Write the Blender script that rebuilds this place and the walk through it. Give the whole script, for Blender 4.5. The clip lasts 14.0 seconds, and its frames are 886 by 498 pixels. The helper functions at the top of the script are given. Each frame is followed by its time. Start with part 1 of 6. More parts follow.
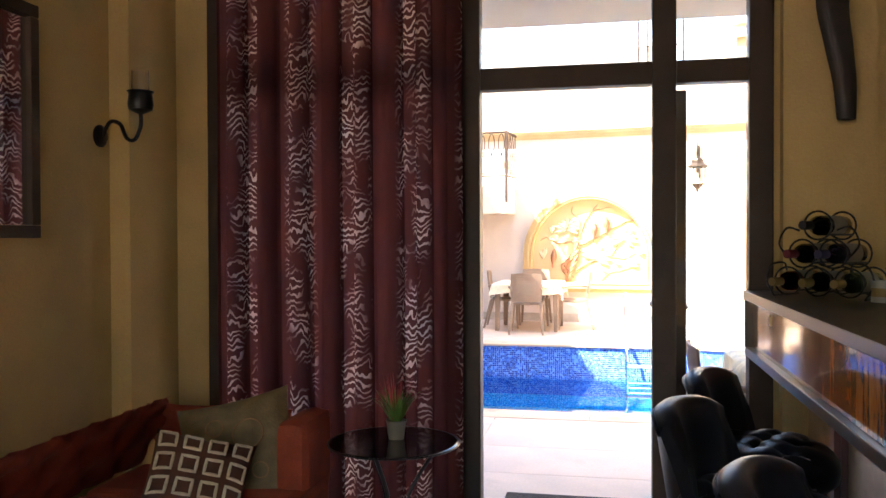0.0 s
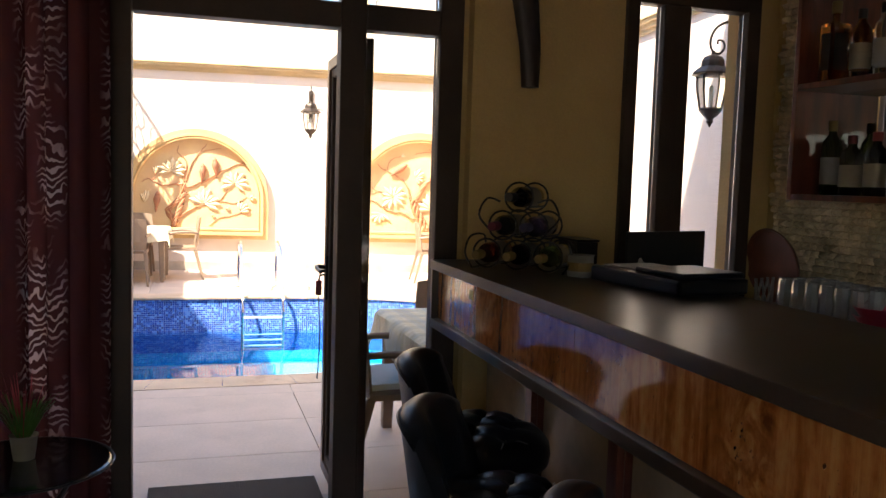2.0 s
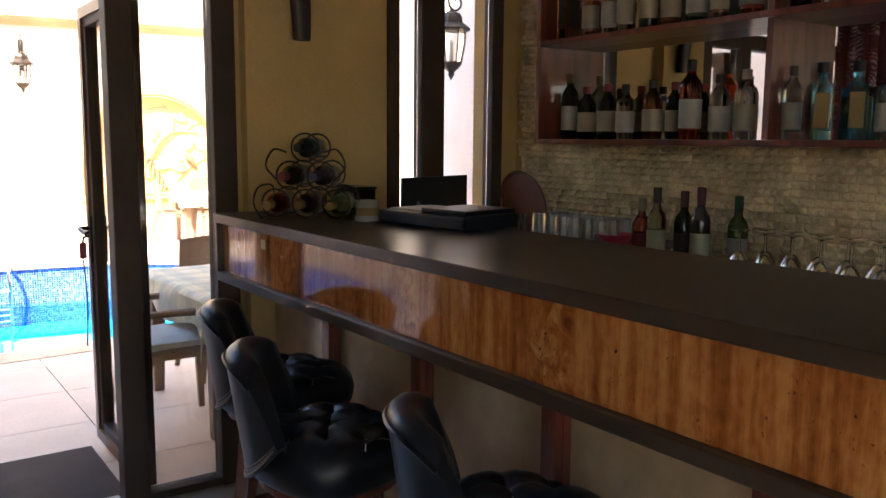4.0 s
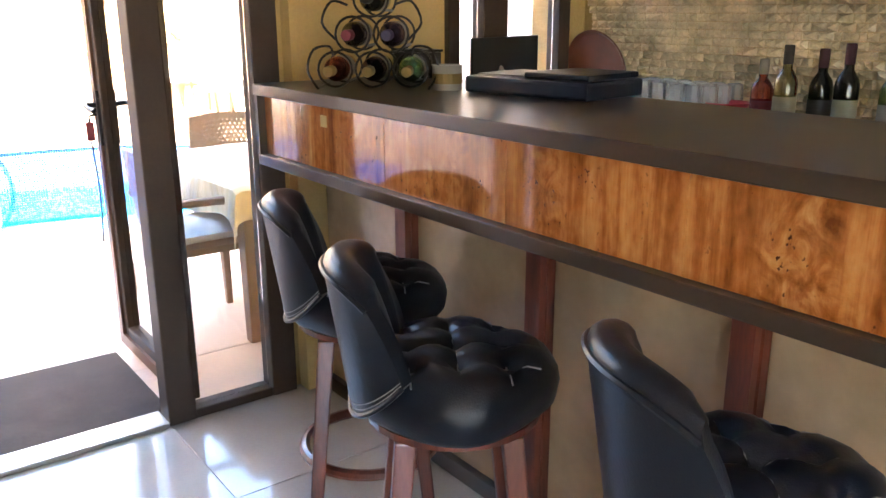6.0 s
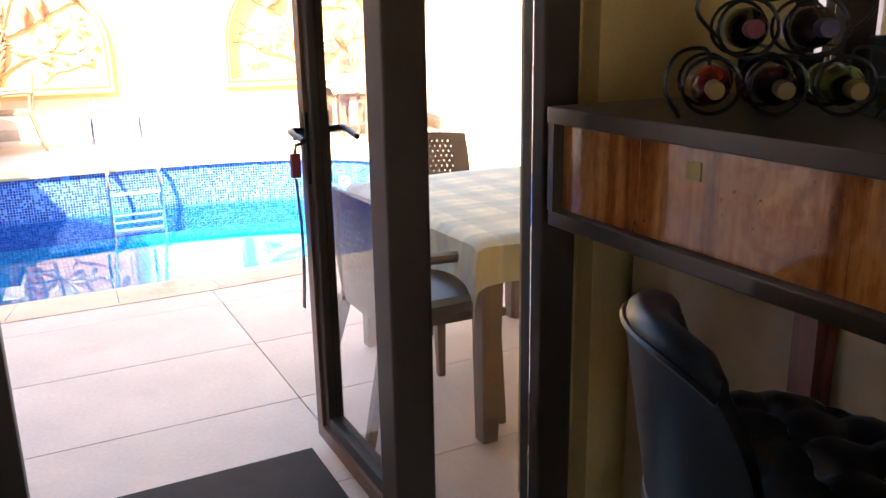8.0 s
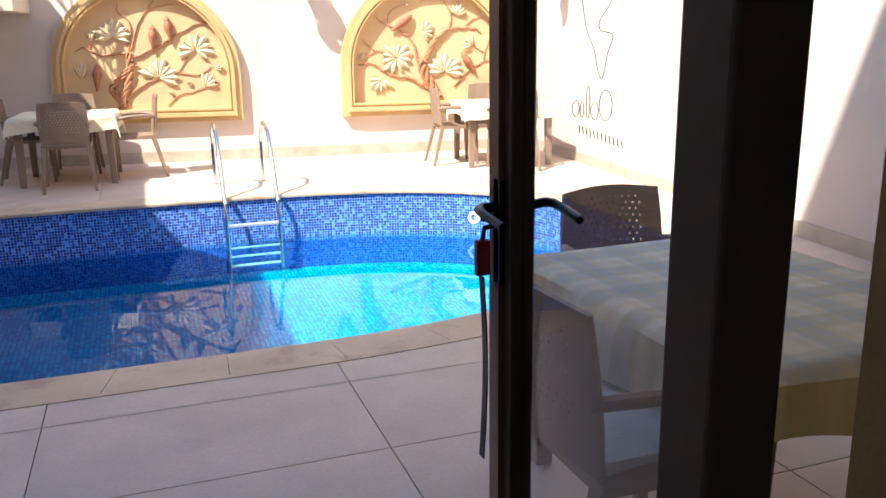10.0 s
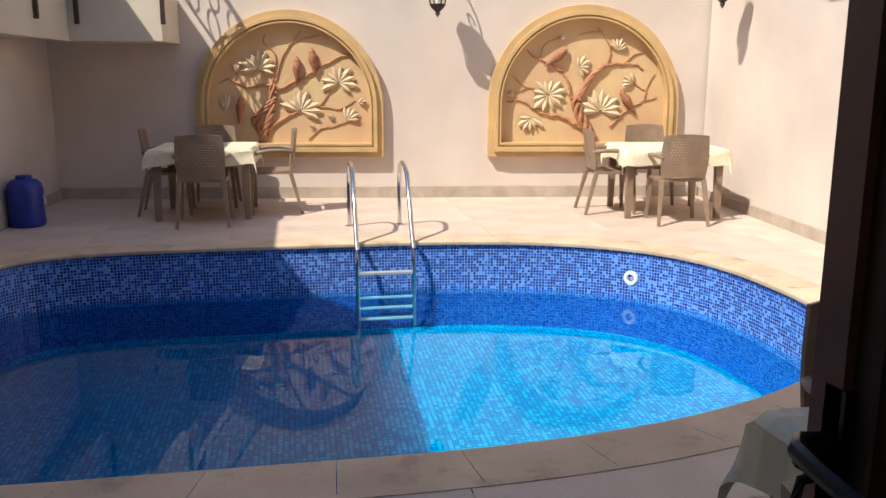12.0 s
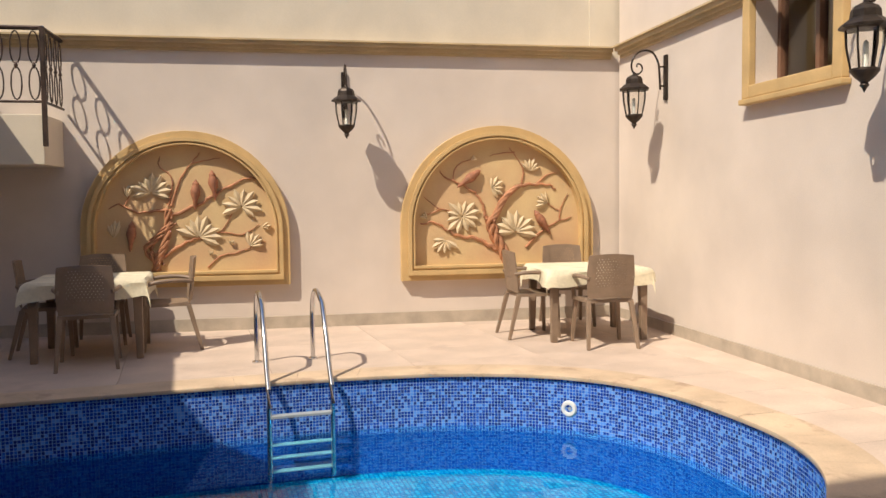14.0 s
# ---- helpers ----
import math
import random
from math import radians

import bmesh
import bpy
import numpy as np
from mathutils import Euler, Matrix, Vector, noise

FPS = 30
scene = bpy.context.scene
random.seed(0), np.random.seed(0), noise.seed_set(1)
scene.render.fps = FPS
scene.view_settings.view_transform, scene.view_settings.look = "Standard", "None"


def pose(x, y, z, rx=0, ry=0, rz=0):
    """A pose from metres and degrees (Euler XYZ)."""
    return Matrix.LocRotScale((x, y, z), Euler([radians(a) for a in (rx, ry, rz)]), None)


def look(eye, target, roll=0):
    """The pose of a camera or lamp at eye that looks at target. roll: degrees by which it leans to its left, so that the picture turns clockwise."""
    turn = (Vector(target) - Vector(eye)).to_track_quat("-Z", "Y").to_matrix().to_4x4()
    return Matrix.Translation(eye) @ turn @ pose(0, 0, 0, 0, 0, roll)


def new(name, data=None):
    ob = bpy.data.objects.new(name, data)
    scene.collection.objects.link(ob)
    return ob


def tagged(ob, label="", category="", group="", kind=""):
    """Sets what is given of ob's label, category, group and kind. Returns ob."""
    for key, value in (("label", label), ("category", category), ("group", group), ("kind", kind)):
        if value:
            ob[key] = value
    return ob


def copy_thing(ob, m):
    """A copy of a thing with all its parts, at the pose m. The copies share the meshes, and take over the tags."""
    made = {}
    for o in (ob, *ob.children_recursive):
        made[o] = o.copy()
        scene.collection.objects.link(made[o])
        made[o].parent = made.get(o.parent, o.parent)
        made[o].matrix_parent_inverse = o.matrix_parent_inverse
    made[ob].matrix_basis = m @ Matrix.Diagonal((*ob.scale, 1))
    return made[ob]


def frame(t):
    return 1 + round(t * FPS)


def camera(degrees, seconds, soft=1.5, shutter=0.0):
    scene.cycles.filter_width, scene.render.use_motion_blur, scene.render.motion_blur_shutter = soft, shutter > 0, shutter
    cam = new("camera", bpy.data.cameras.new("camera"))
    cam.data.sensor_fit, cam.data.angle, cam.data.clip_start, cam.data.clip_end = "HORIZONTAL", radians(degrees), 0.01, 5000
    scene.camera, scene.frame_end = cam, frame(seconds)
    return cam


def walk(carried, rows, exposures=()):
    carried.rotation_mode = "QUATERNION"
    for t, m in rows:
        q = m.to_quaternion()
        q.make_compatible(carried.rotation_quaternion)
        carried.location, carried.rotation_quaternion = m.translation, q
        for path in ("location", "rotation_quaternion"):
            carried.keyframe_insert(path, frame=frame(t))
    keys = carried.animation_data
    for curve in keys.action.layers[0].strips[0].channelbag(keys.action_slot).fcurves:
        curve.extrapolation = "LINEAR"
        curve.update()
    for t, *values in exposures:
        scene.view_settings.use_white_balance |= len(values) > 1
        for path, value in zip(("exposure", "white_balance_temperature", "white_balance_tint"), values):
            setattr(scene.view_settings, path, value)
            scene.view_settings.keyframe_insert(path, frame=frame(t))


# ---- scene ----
cam = camera(56.6, 14.0)

PATH = [
    (0, (-0.607, -3.769, 1.417), (-0.995, -1.807, 1.389), -0.2),
    (0.5, (-0.714, -3.602, 1.462), (-0.945, -1.621, 1.315), -0.5),
    (1, (-0.84, -3.45, 1.418), (-0.829, -1.459, 1.232), 0.2),
    (1.5, (-0.908, -3.326, 1.474), (-0.615, -1.359, 1.256), 1.0),
    (2, (-0.961, -3.283, 1.502), (-0.375, -1.377, 1.339), 1.8),
    (2.5, (-1.056, -3.315, 1.51), (-0.206, -1.508, 1.393), 1.9),
    (3, (-1.167, -3.369, 1.503), (-0.167, -1.641, 1.39), 1.6),
    (5.5, (-1.216, -2.991, 1.436), (-0.001, -1.487, 0.923), 0.9),
    (6, (-1.209, -2.73, 1.42), (-0.056, -1.193, 0.864), -0.2),
    (6.5, (-1.239, -2.438, 1.426), (-0.142, -0.865, 0.859), -1.4),
    (7, (-1.28, -2.134, 1.426), (-0.192, -0.561, 0.841), -1.2),
    (7.5, (-1.148, -1.927, 1.387), (-0.201, -0.253, 0.84), -1.5),
    (8, (-1.097, -1.641, 1.375), (-0.214, 0.073, 0.841), -1.0),
    (10.5, (-0.928, -0.557, 1.404), (-0.36, 1.302, 0.93), -0.3),
    (11, (-0.878, -0.33, 1.421), (-0.407, 1.556, 0.951), 0.4),
    (11.5, (-0.878, -0.105, 1.422), (-0.505, 1.807, 0.972), -0.0),
    (12, (-0.838, 0.085, 1.416), (-0.494, 2.013, 1.011), 0.1),
    (12.5, (-0.837, 0.283, 1.39), (-0.459, 2.212, 1.02), 0.2),
    (13, (-0.817, 0.418, 1.418), (-0.387, 2.351, 1.14), 0.3),
    (13.5, (-0.854, 0.579, 1.417), (-0.349, 2.505, 1.228), 0.9),
    (14, (-0.953, 0.703, 1.397), (-0.348, 2.606, 1.283), -0.6),
]
EXPOSURES = [(0, 3.75), (0.5, 3.45), (1, 3.2), (1.5, 2.85), (2, 2.5), (2.5, 2.2), (3.0, 2.05), (3.4, 2.35), (5.3, 5.25), (6.5, 5.25),
             (7, 4.95), (7.5, 4.3), (8, 3.45), (8.6, 2.6), (10.3, 1.5), (11, 1.0), (12, 0.7), (13, 0.53), (14, 0.42)]
KELVIN = [(0, 6500), (8.6, 6500), (10.3, 5850), (11.5, 5900), (13, 6250), (14, 6500)]
BALANCE = [(t, stops, float(np.interp(t, *zip(*KELVIN))), 10.0) for t, stops in EXPOSURES]
walk(cam, [(t, look(eye, target, roll)) for t, eye, target, roll in PATH], BALANCE)

# ---- light ----
SUN = Vector((-1.0, -0.56, 1.42)).normalized()
world = bpy.data.worlds.new("sky")
scene.world = world
world.use_nodes = True
wn = world.node_tree.nodes
sky = wn.new("ShaderNodeTexSky")
sky.sky_type, sky.sun_disc = "NISHITA", False
sky.sun_elevation = math.asin(SUN.z)
sky.sun_rotation = math.atan2(SUN.x, SUN.y)
world.node_tree.links.new(sky.outputs[0], wn["Background"].inputs[0])
wn["Background"].inputs[1].default_value = 0.12
sun = new("sun", bpy.data.lights.new("sun", "SUN"))
sun.data.energy, sun.data.angle, sun.data.color = 3.7, radians(0.53), (1.0, 0.89, 0.73)
sun.matrix_world = look(SUN * 30, (0, 0, 0))


# ---- materials ----
def mat(name, color, rough=0.6, metal=0.0, vary=0.12, scale=6.0, grain=0.0, gscale=90.0, bump=0.0, bscale=60.0, spread=0.0, coat=0.0, second=None, stretch=(1, 1, 1), sss=0.0):
    """A surface with broad patches, fine grain, bump and an optional change from piece to piece."""
    m = bpy.data.materials.new(name)
    m.use_nodes = True
    nt = m.node_tree
    p = nt.nodes["Principled BSDF"]
    n, link = nt.nodes.new, nt.links.new
    p.inputs["Metallic"].default_value = metal
    p.inputs["Coat Weight"].default_value = coat
    co = n("ShaderNodeTexCoord")
    mp = n("ShaderNodeMapping")
    mp.inputs["Scale"].default_value = stretch
    link(co.outputs["Object"], mp.inputs[0])
    big = n("ShaderNodeTexNoise")
    big.inputs["Scale"].default_value, big.inputs["Detail"].default_value = scale, 6
    link(mp.outputs[0], big.inputs["Vector"])
    mix = n("ShaderNodeMix")
    mix.data_type = "RGBA"
    dark = second or tuple(c * (1 - 2.2 * vary) for c in color)
    light = color if second else tuple(min(1, c * (1 + 1.2 * vary)) for c in color)
    mix.inputs[6].default_value, mix.inputs[7].default_value = (*dark, 1), (*light, 1)
    ramp = n("ShaderNodeMapRange")
    ramp.inputs[1].default_value, ramp.inputs[2].default_value = 0.3, 0.7
    link(big.outputs[0], ramp.inputs[0])
    link(ramp.outputs[0], mix.inputs[0])
    out = mix.outputs[2]
    if grain:
        fine = n("ShaderNodeTexNoise")
        fine.inputs["Scale"].default_value, fine.inputs["Detail"].default_value = gscale, 4
        link(mp.outputs[0], fine.inputs["Vector"])
        r2 = n("ShaderNodeMapRange")
        r2.inputs[1].default_value, r2.inputs[2].default_value = 0.3, 0.7
        r2.inputs[3].default_value, r2.inputs[4].default_value = 1 - grain, 1 + grain
        link(fine.outputs[0], r2.inputs[0])
        hs = n("ShaderNodeHueSaturation")
        link(r2.outputs[0], hs.inputs["Value"])
        link(out, hs.inputs["Color"])
        out = hs.outputs[0]
    if spread:
        info = n("ShaderNodeObjectInfo")
        r3 = n("ShaderNodeMapRange")
        r3.inputs[3].default_value, r3.inputs[4].default_value = 1 - spread, 1 + spread
        link(info.outputs["Random"], r3.inputs[0])
        hs = n("ShaderNodeHueSaturation")
        link(r3.outputs[0], hs.inputs["Value"])
        link(out, hs.inputs["Color"])
        out = hs.outputs[0]
    link(out, p.inputs["Base Color"])
    rr = n("ShaderNodeMapRange")
    rr.inputs[3].default_value, rr.inputs[4].default_value = max(0, rough * 0.8), min(1, rough * 1.2)
    link(big.outputs[0], rr.inputs[0])
    link(rr.outputs[0], p.inputs["Roughness"])
    if bump:
        bn = n("ShaderNodeTexNoise")
        bn.inputs["Scale"].default_value, bn.inputs["Detail"].default_value = bscale, 5
        link(mp.outputs[0], bn.inputs["Vector"])
        b = n("ShaderNodeBump")
        b.inputs["Strength"].default_value, b.inputs["Distance"].default_value = bump, 0.01
        link(bn.outputs[0], b.inputs["Height"])
        link(b.outputs[0], p.inputs["Normal"])
    return m


def glass(name, color=(1, 1, 1), rough=0.0, ior=1.45):
    m = bpy.data.materials.new(name)
    m.use_nodes = True
    p = m.node_tree.nodes["Principled BSDF"]
    p.inputs["Base Color"].default_value = (*color, 1)
    p.inputs["Transmission Weight"].default_value = 1
    p.inputs["Roughness"].default_value, p.inputs["IOR"].default_value = rough, ior
    return m


M_PLASTER_OUT = mat("pink_beige_plaster", (0.66, 0.57, 0.495), 0.85, vary=0.05, scale=1.2, grain=0.03, bump=0.15, bscale=140)
M_PLASTER_UP = mat("cream_plaster", (0.66, 0.58, 0.46), 0.85, vary=0.05, scale=1.5, grain=0.03, bump=0.15, bscale=140)
M_PLASTER_IN = mat("ochre_plaster", (0.52, 0.37, 0.155), 0.8, vary=0.1, scale=1.8, grain=0.04, bump=0.25, bscale=70)
M_CEIL = mat("white_ceiling_paint", (0.72, 0.70, 0.66), 0.9, vary=0.03, scale=2)
M_STUCCO = mat("yellow_moulding", (0.59, 0.40, 0.18), 0.75, vary=0.08, scale=3, grain=0.04, bump=0.2, bscale=120)
M_CORNICE = mat("tan_cornice", (0.55, 0.42, 0.24), 0.75, vary=0.08, scale=3, grain=0.04)
M_FRAME = mat("dark_brown_frame", (0.055, 0.038, 0.029), 0.5, vary=0.15, scale=4, grain=0.05)
M_FRAME.node_tree.nodes["Principled BSDF"].inputs["Specular IOR Level"].default_value = 0.25
M_FRAME_OUT = mat("grey_brown_profile", (0.16, 0.13, 0.11), 0.45, vary=0.12, scale=4, grain=0.05)
M_GLASS = glass("clear_pane")
M_FLOOR = mat("polished_floor_tile", (0.50, 0.47, 0.43), 0.1, vary=0.08, scale=2.2, grain=0.03, spread=0.04, coat=0.3)
M_DECK = mat("pale_stone_paver", (0.60, 0.475, 0.385), 0.55, vary=0.07, scale=2.4, grain=0.05, gscale=60, bump=0.08, spread=0.04)
M_COPING = mat("sandy_coping_stone", (0.60, 0.45, 0.31), 0.6, vary=0.1, scale=2.5, grain=0.06, bump=0.1, spread=0.025)
M_JOINT = mat("grey_grout", (0.42, 0.36, 0.31), 0.9, vary=0.1)
M_SKIRT = mat("beige_stone_skirting", (0.46, 0.39, 0.31), 0.5, vary=0.1, scale=5, grain=0.04)
M_TOP = mat("dark_counter_laminate", (0.045, 0.032, 0.023), 0.3, vary=0.04, scale=1.5, grain=0.05, gscale=120)


def travertine():
    """Vein-cut travertine: uneven upright bands, cloudy patches and small pits."""
    m = bpy.data.materials.new("polished_travertine")
    m.use_nodes = True
    nt = m.node_tree
    n, link = nt.nodes.new, nt.links.new
    p = nt.nodes["Principled BSDF"]
    co = n("ShaderNodeTexCoord")

    def noise(stretch, scale, detail, distort=0.0, rough=0.5):
        mp = n("ShaderNodeMapping")
        mp.inputs["Scale"].default_value = stretch
        link(co.outputs["Object"], mp.inputs[0])
        z = n("ShaderNodeTexNoise")
        z.inputs["Scale"].default_value, z.inputs["Detail"].default_value, z.inputs["Distortion"].default_value, z.inputs["Roughness"].default_value = scale, detail, distort, rough
        link(mp.outputs[0], z.inputs["Vector"])
        return z.outputs[0]

    def calc(op, a, b):
        k = n("ShaderNodeMath")
        k.operation = op
        for i, q in enumerate((a, b)):
            if isinstance(q, (int, float)):
                k.inputs[i].default_value = q
            else:
                link(q, k.inputs[i])
        return k.outputs[0]

    def span(a, lo, hi, to0=0.0, to1=1.0):
        r = n("ShaderNodeMapRange")
        for i, q in enumerate((lo, hi, to0, to1)):
            r.inputs[i + 1].default_value = q
        link(a, r.inputs[0])
        return r.outputs[0]
    bands = noise((1, 1, 0.07), 15, 5, 0.35, 0.66)
    where = span(noise((1, 1, 0.3), 3.2, 2), 0.5, 0.66, 0.0, 0.9)
    cloud = noise((1, 1, 0.8), 16, 6, 1.4, 0.6)
    fine = noise((1, 1, 0.5), 70, 4)
    mixf = n("ShaderNodeMix")
    link(where, mixf.inputs[0])
    link(bands, mixf.inputs[2])
    link(cloud, mixf.inputs[3])
    val = calc("ADD", mixf.outputs[0], calc("MULTIPLY", calc("SUBTRACT", fine, 0.5), 0.22))
    ramp = n("ShaderNodeValToRGB")
    el = ramp.color_ramp.elements
    el[0].position, el[0].color = 0.32, (0.14, 0.038, 0.010, 1)
    el[1].position, el[1].color = 0.74, (0.56, 0.31, 0.115, 1)
    e = el.new(0.46)
    e.color = (0.30, 0.105, 0.026, 1)
    e = el.new(0.56)
    e.color = (0.42, 0.175, 0.050, 1)
    link(val, ramp.inputs[0])
    pits = calc("MULTIPLY", span(noise((1, 1, 0.8), 95, 2), 0.655, 0.7), span(noise((1, 1, 1), 9, 2), 0.5, 0.62))
    dark = n("ShaderNodeMix")
    dark.data_type = "RGBA"
    dark.inputs[7].default_value = (0.07, 0.025, 0.01, 1)
    link(pits, dark.inputs[0])
    link(ramp.outputs[0], dark.inputs[6])
    link(dark.outputs[2], p.inputs["Base Color"])
    link(span(cloud, 0.3, 0.7, 0.06, 0.12), p.inputs["Roughness"])
    p.inputs["Coat Weight"].default_value, p.inputs["Coat Roughness"].default_value = 0.6, 0.05
    b = n("ShaderNodeBump")
    b.inputs["Strength"].default_value, b.inputs["Distance"].default_value = 0.5, 0.002
    b.invert = True
    link(pits, b.inputs["Height"])
    link(b.outputs[0], p.inputs["Normal"])
    return m


def stained(m, color, scale, lo, hi, amount):
    """Blotchy stains of a given colour over a stone."""
    nt = m.node_tree
    n, link = nt.nodes.new, nt.links.new
    p = nt.nodes["Principled BSDF"]
    src = p.inputs["Base Color"].links[0].from_socket
    co = n("ShaderNodeNewGeometry")
    z = n("ShaderNodeTexNoise")
    z.inputs["Scale"].default_value, z.inputs["Detail"].default_value, z.inputs["Roughness"].default_value = scale, 7, 0.62
    link(co.outputs["Position"], z.inputs["Vector"])
    r = n("ShaderNodeMapRange")
    r.inputs[1].default_value, r.inputs[2].default_value, r.inputs[4].default_value = lo, hi, amount
    link(z.outputs[0], r.inputs[0])
    x = n("ShaderNodeMix")
    x.data_type = "RGBA"
    x.inputs[7].default_value = (*color, 1)
    link(r.outputs[0], x.inputs[0])
    link(src, x.inputs[6])
    link(x.outputs[2], p.inputs["Base Color"])


M_TRAV = travertine()
stained(M_COPING, (0.25, 0.15, 0.11), 3.4, 0.55, 0.64, 0.45)
stained(M_DECK, (0.36, 0.27, 0.23), 1.7, 0.6, 0.68, 0.3)
M_MARBLE = mat("beige_marble_panel", (0.36, 0.265, 0.165), 0.2, vary=0.12, scale=4, grain=0.06, gscale=20, spread=0.05)
M_WOOD = mat("dark_red_wood", (0.13, 0.033, 0.019), 0.35, vary=0.25, scale=6, grain=0.12, gscale=50, stretch=(4, 4, 0.6), coat=0.3)
M_LEATHER = mat("black_leather", (0.007, 0.010, 0.017), 0.33, vary=0.08, scale=5, bump=0.1, bscale=240)
M_LEATHER.node_tree.nodes["Principled BSDF"].inputs["Specular IOR Level"].default_value = 0.28


# ---- shape helpers ----
def box(bm, x0, x1, y0, y1, z0, z1):
    vs = [bm.verts.new((x, y, z)) for x in (x0, x1) for y in (y0, y1) for z in (z0, z1)]
    for f in ((0, 1, 3, 2), (4, 6, 7, 5), (0, 4, 5, 1), (2, 3, 7, 6), (0, 2, 6, 4), (1, 5, 7, 3)):
        bm.faces.new([vs[i] for i in f])
    return vs


def mesh(name, bm, material, smooth=False, bevel=0.0):
    if bevel:
        bmesh.ops.bevel(bm, geom=list(bm.edges), offset=bevel, segments=2, affect="EDGES", profile=0.6)
    bmesh.ops.recalc_face_normals(bm, faces=bm.faces)
    me = bpy.data.meshes.new(name)
    bm.to_mesh(me)
    bm.free()
    me.materials.append(material)
    if smooth:
        me.polygons.foreach_set("use_smooth", [True] * len(me.polygons))
        me.set_sharp_from_angle(angle=radians(40))
    return me


def part(name, bm, material, parent=None, label="", smooth=False, bevel=0.0):
    ob = new(name, mesh(name, bm, material, smooth, bevel))
    if parent is not None:
        ob.parent = parent
    if label:
        ob["label"] = label
    return ob


def block(name, dims, material, parent=None, bevel=0.0, label=""):
    bm = bmesh.new()
    box(bm, *dims)
    return part(name, bm, material, parent, label, bevel=bevel)


def structure(name, label, category, *boxes, material, bevel=0.0):
    bm = bmesh.new()
    for b in boxes:
        box(bm, *b)
    ob = part(name, bm, material, bevel=bevel)
    return tagged(ob, label, category, kind="structure")


def empty(name, m=None, label="", category="", group="", kind=""):
    ob = new(name)
    ob.empty_display_size = 0.1
    if m is not None:
        ob.matrix_basis = m
    return tagged(ob, label, category, group, kind)


def tube(bm, pts, r0, r1=None, sides=8, closed=False):
    """A round bar along points, tapering from r0 to r1."""
    r1 = r0 if r1 is None else r1
    pts = [Vector(p) for p in pts]
    rings, n = [], len(pts)
    up = Vector((0.13, 0.21, 0.97))
    for i, p in enumerate(pts):
        a = pts[(i - 1) % n] if (closed or i > 0) else p
        b = pts[(i + 1) % n] if (closed or i < n - 1) else p
        d = (b - a).normalized()
        u = d.cross(up)
        if u.length < 0.1:
            u = d.cross(Vector((1, 0.3, 0)))
        u.normalize()
        v = d.cross(u)
        r = r0 + (r1 - r0) * i / max(1, n - 1)
        rings.append([bm.verts.new(p + (u * math.cos(t) + v * math.sin(t)) * r) for t in (2 * math.pi * k / sides for k in range(sides))])
    for i in range(n if closed else n - 1):
        a, b = rings[i], rings[(i + 1) % n]
        for k in range(sides):
            bm.faces.new((a[k], a[(k + 1) % sides], b[(k + 1) % sides], b[k]))
    if not closed:
        bm.faces.new(rings[0][::-1])
        bm.faces.new(rings[-1])


def lathe(bm, profile, sides=20, at=(0, 0, 0), turn=None, cap=True):
    """A turned shape from (radius, height) pairs."""
    rings = []
    for r, z in profile:
        ring = []
        for k in range(sides):
            t = 2 * math.pi * k / sides
            p = Vector((r * math.cos(t), r * math.sin(t), z))
            if turn is not None:
                p = turn @ p
            ring.append(bm.verts.new(p + Vector(at)))
        rings.append(ring)
    for a, b in zip(rings, rings[1:]):
        for k in range(sides):
            bm.faces.new((a[k], a[(k + 1) % sides], b[(k + 1) % sides], b[k]))
    if cap:
        bm.faces.new(rings[0][::-1])
        bm.faces.new(rings[-1])


def taper(bm, p0, p1, w0, w1):
    """A square bar between two points."""
    p0, p1 = Vector(p0), Vector(p1)
    a = [bm.verts.new(p0 + Vector((sx * w0 / 2, sy * w0 / 2, 0))) for sx, sy in ((-1, -1), (1, -1), (1, 1), (-1, 1))]
    b = [bm.verts.new(p1 + Vector((sx * w1 / 2, sy * w1 / 2, 0))) for sx, sy in ((-1, -1), (1, -1), (1, 1), (-1, 1))]
    for k in range(4):
        bm.faces.new((a[k], a[(k + 1) % 4], b[(k + 1) % 4], b[k]))
    bm.faces.new(a[::-1])
    bm.faces.new(b)


def sheet(bm, nu, nv, f):
    """A grid surface from f(u, v), u and v from 0 to 1."""
    g = [[bm.verts.new(f(i / nu, j / nv)) for j in range(nv + 1)] for i in range(nu + 1)]
    for i in range(nu):
        for j in range(nv):
            bm.faces.new((g[i][j], g[i + 1][j], g[i + 1][j + 1], g[i][j + 1]))
    return g


def thick(bm, t):
    """Gives a sheet a second skin under it and closes its rims."""
    bm.normal_update()
    skin = list(bm.faces)
    rims = [(l.vert, l.link_loop_next.vert) for l in (e.link_loops[0] for e in bm.edges if len(e.link_loops) == 1)]
    low = {v: bm.verts.new(v.co - v.normal * t) for v in list(bm.verts)}
    for q in skin:
        bm.faces.new([low[v] for v in reversed(q.verts)])
    for p, q in rims:
        bm.faces.new((q, p, low[p], low[q]))
    bm.normal_update()


# ---- setting ----
XL = -3.66                                # courtyard: left wall
FAR = pose(4.12, 9.62, 0, 0, 0, -7.5)     # far wall's frame: x along the wall, y into it
RIGHT = pose(4.12, 9.62, 0, 0, 0, -6.5)   # right wall's frame: x into the wall, y along it
XB, XI, YB, ZC = 1.65, -2.8, -6.4, 2.8    # bar room: back-bar wall, left wall, rear wall, ceiling
DECK, WATER, FLOOR = -0.02, -0.465, 0.0
PIER = 0.1


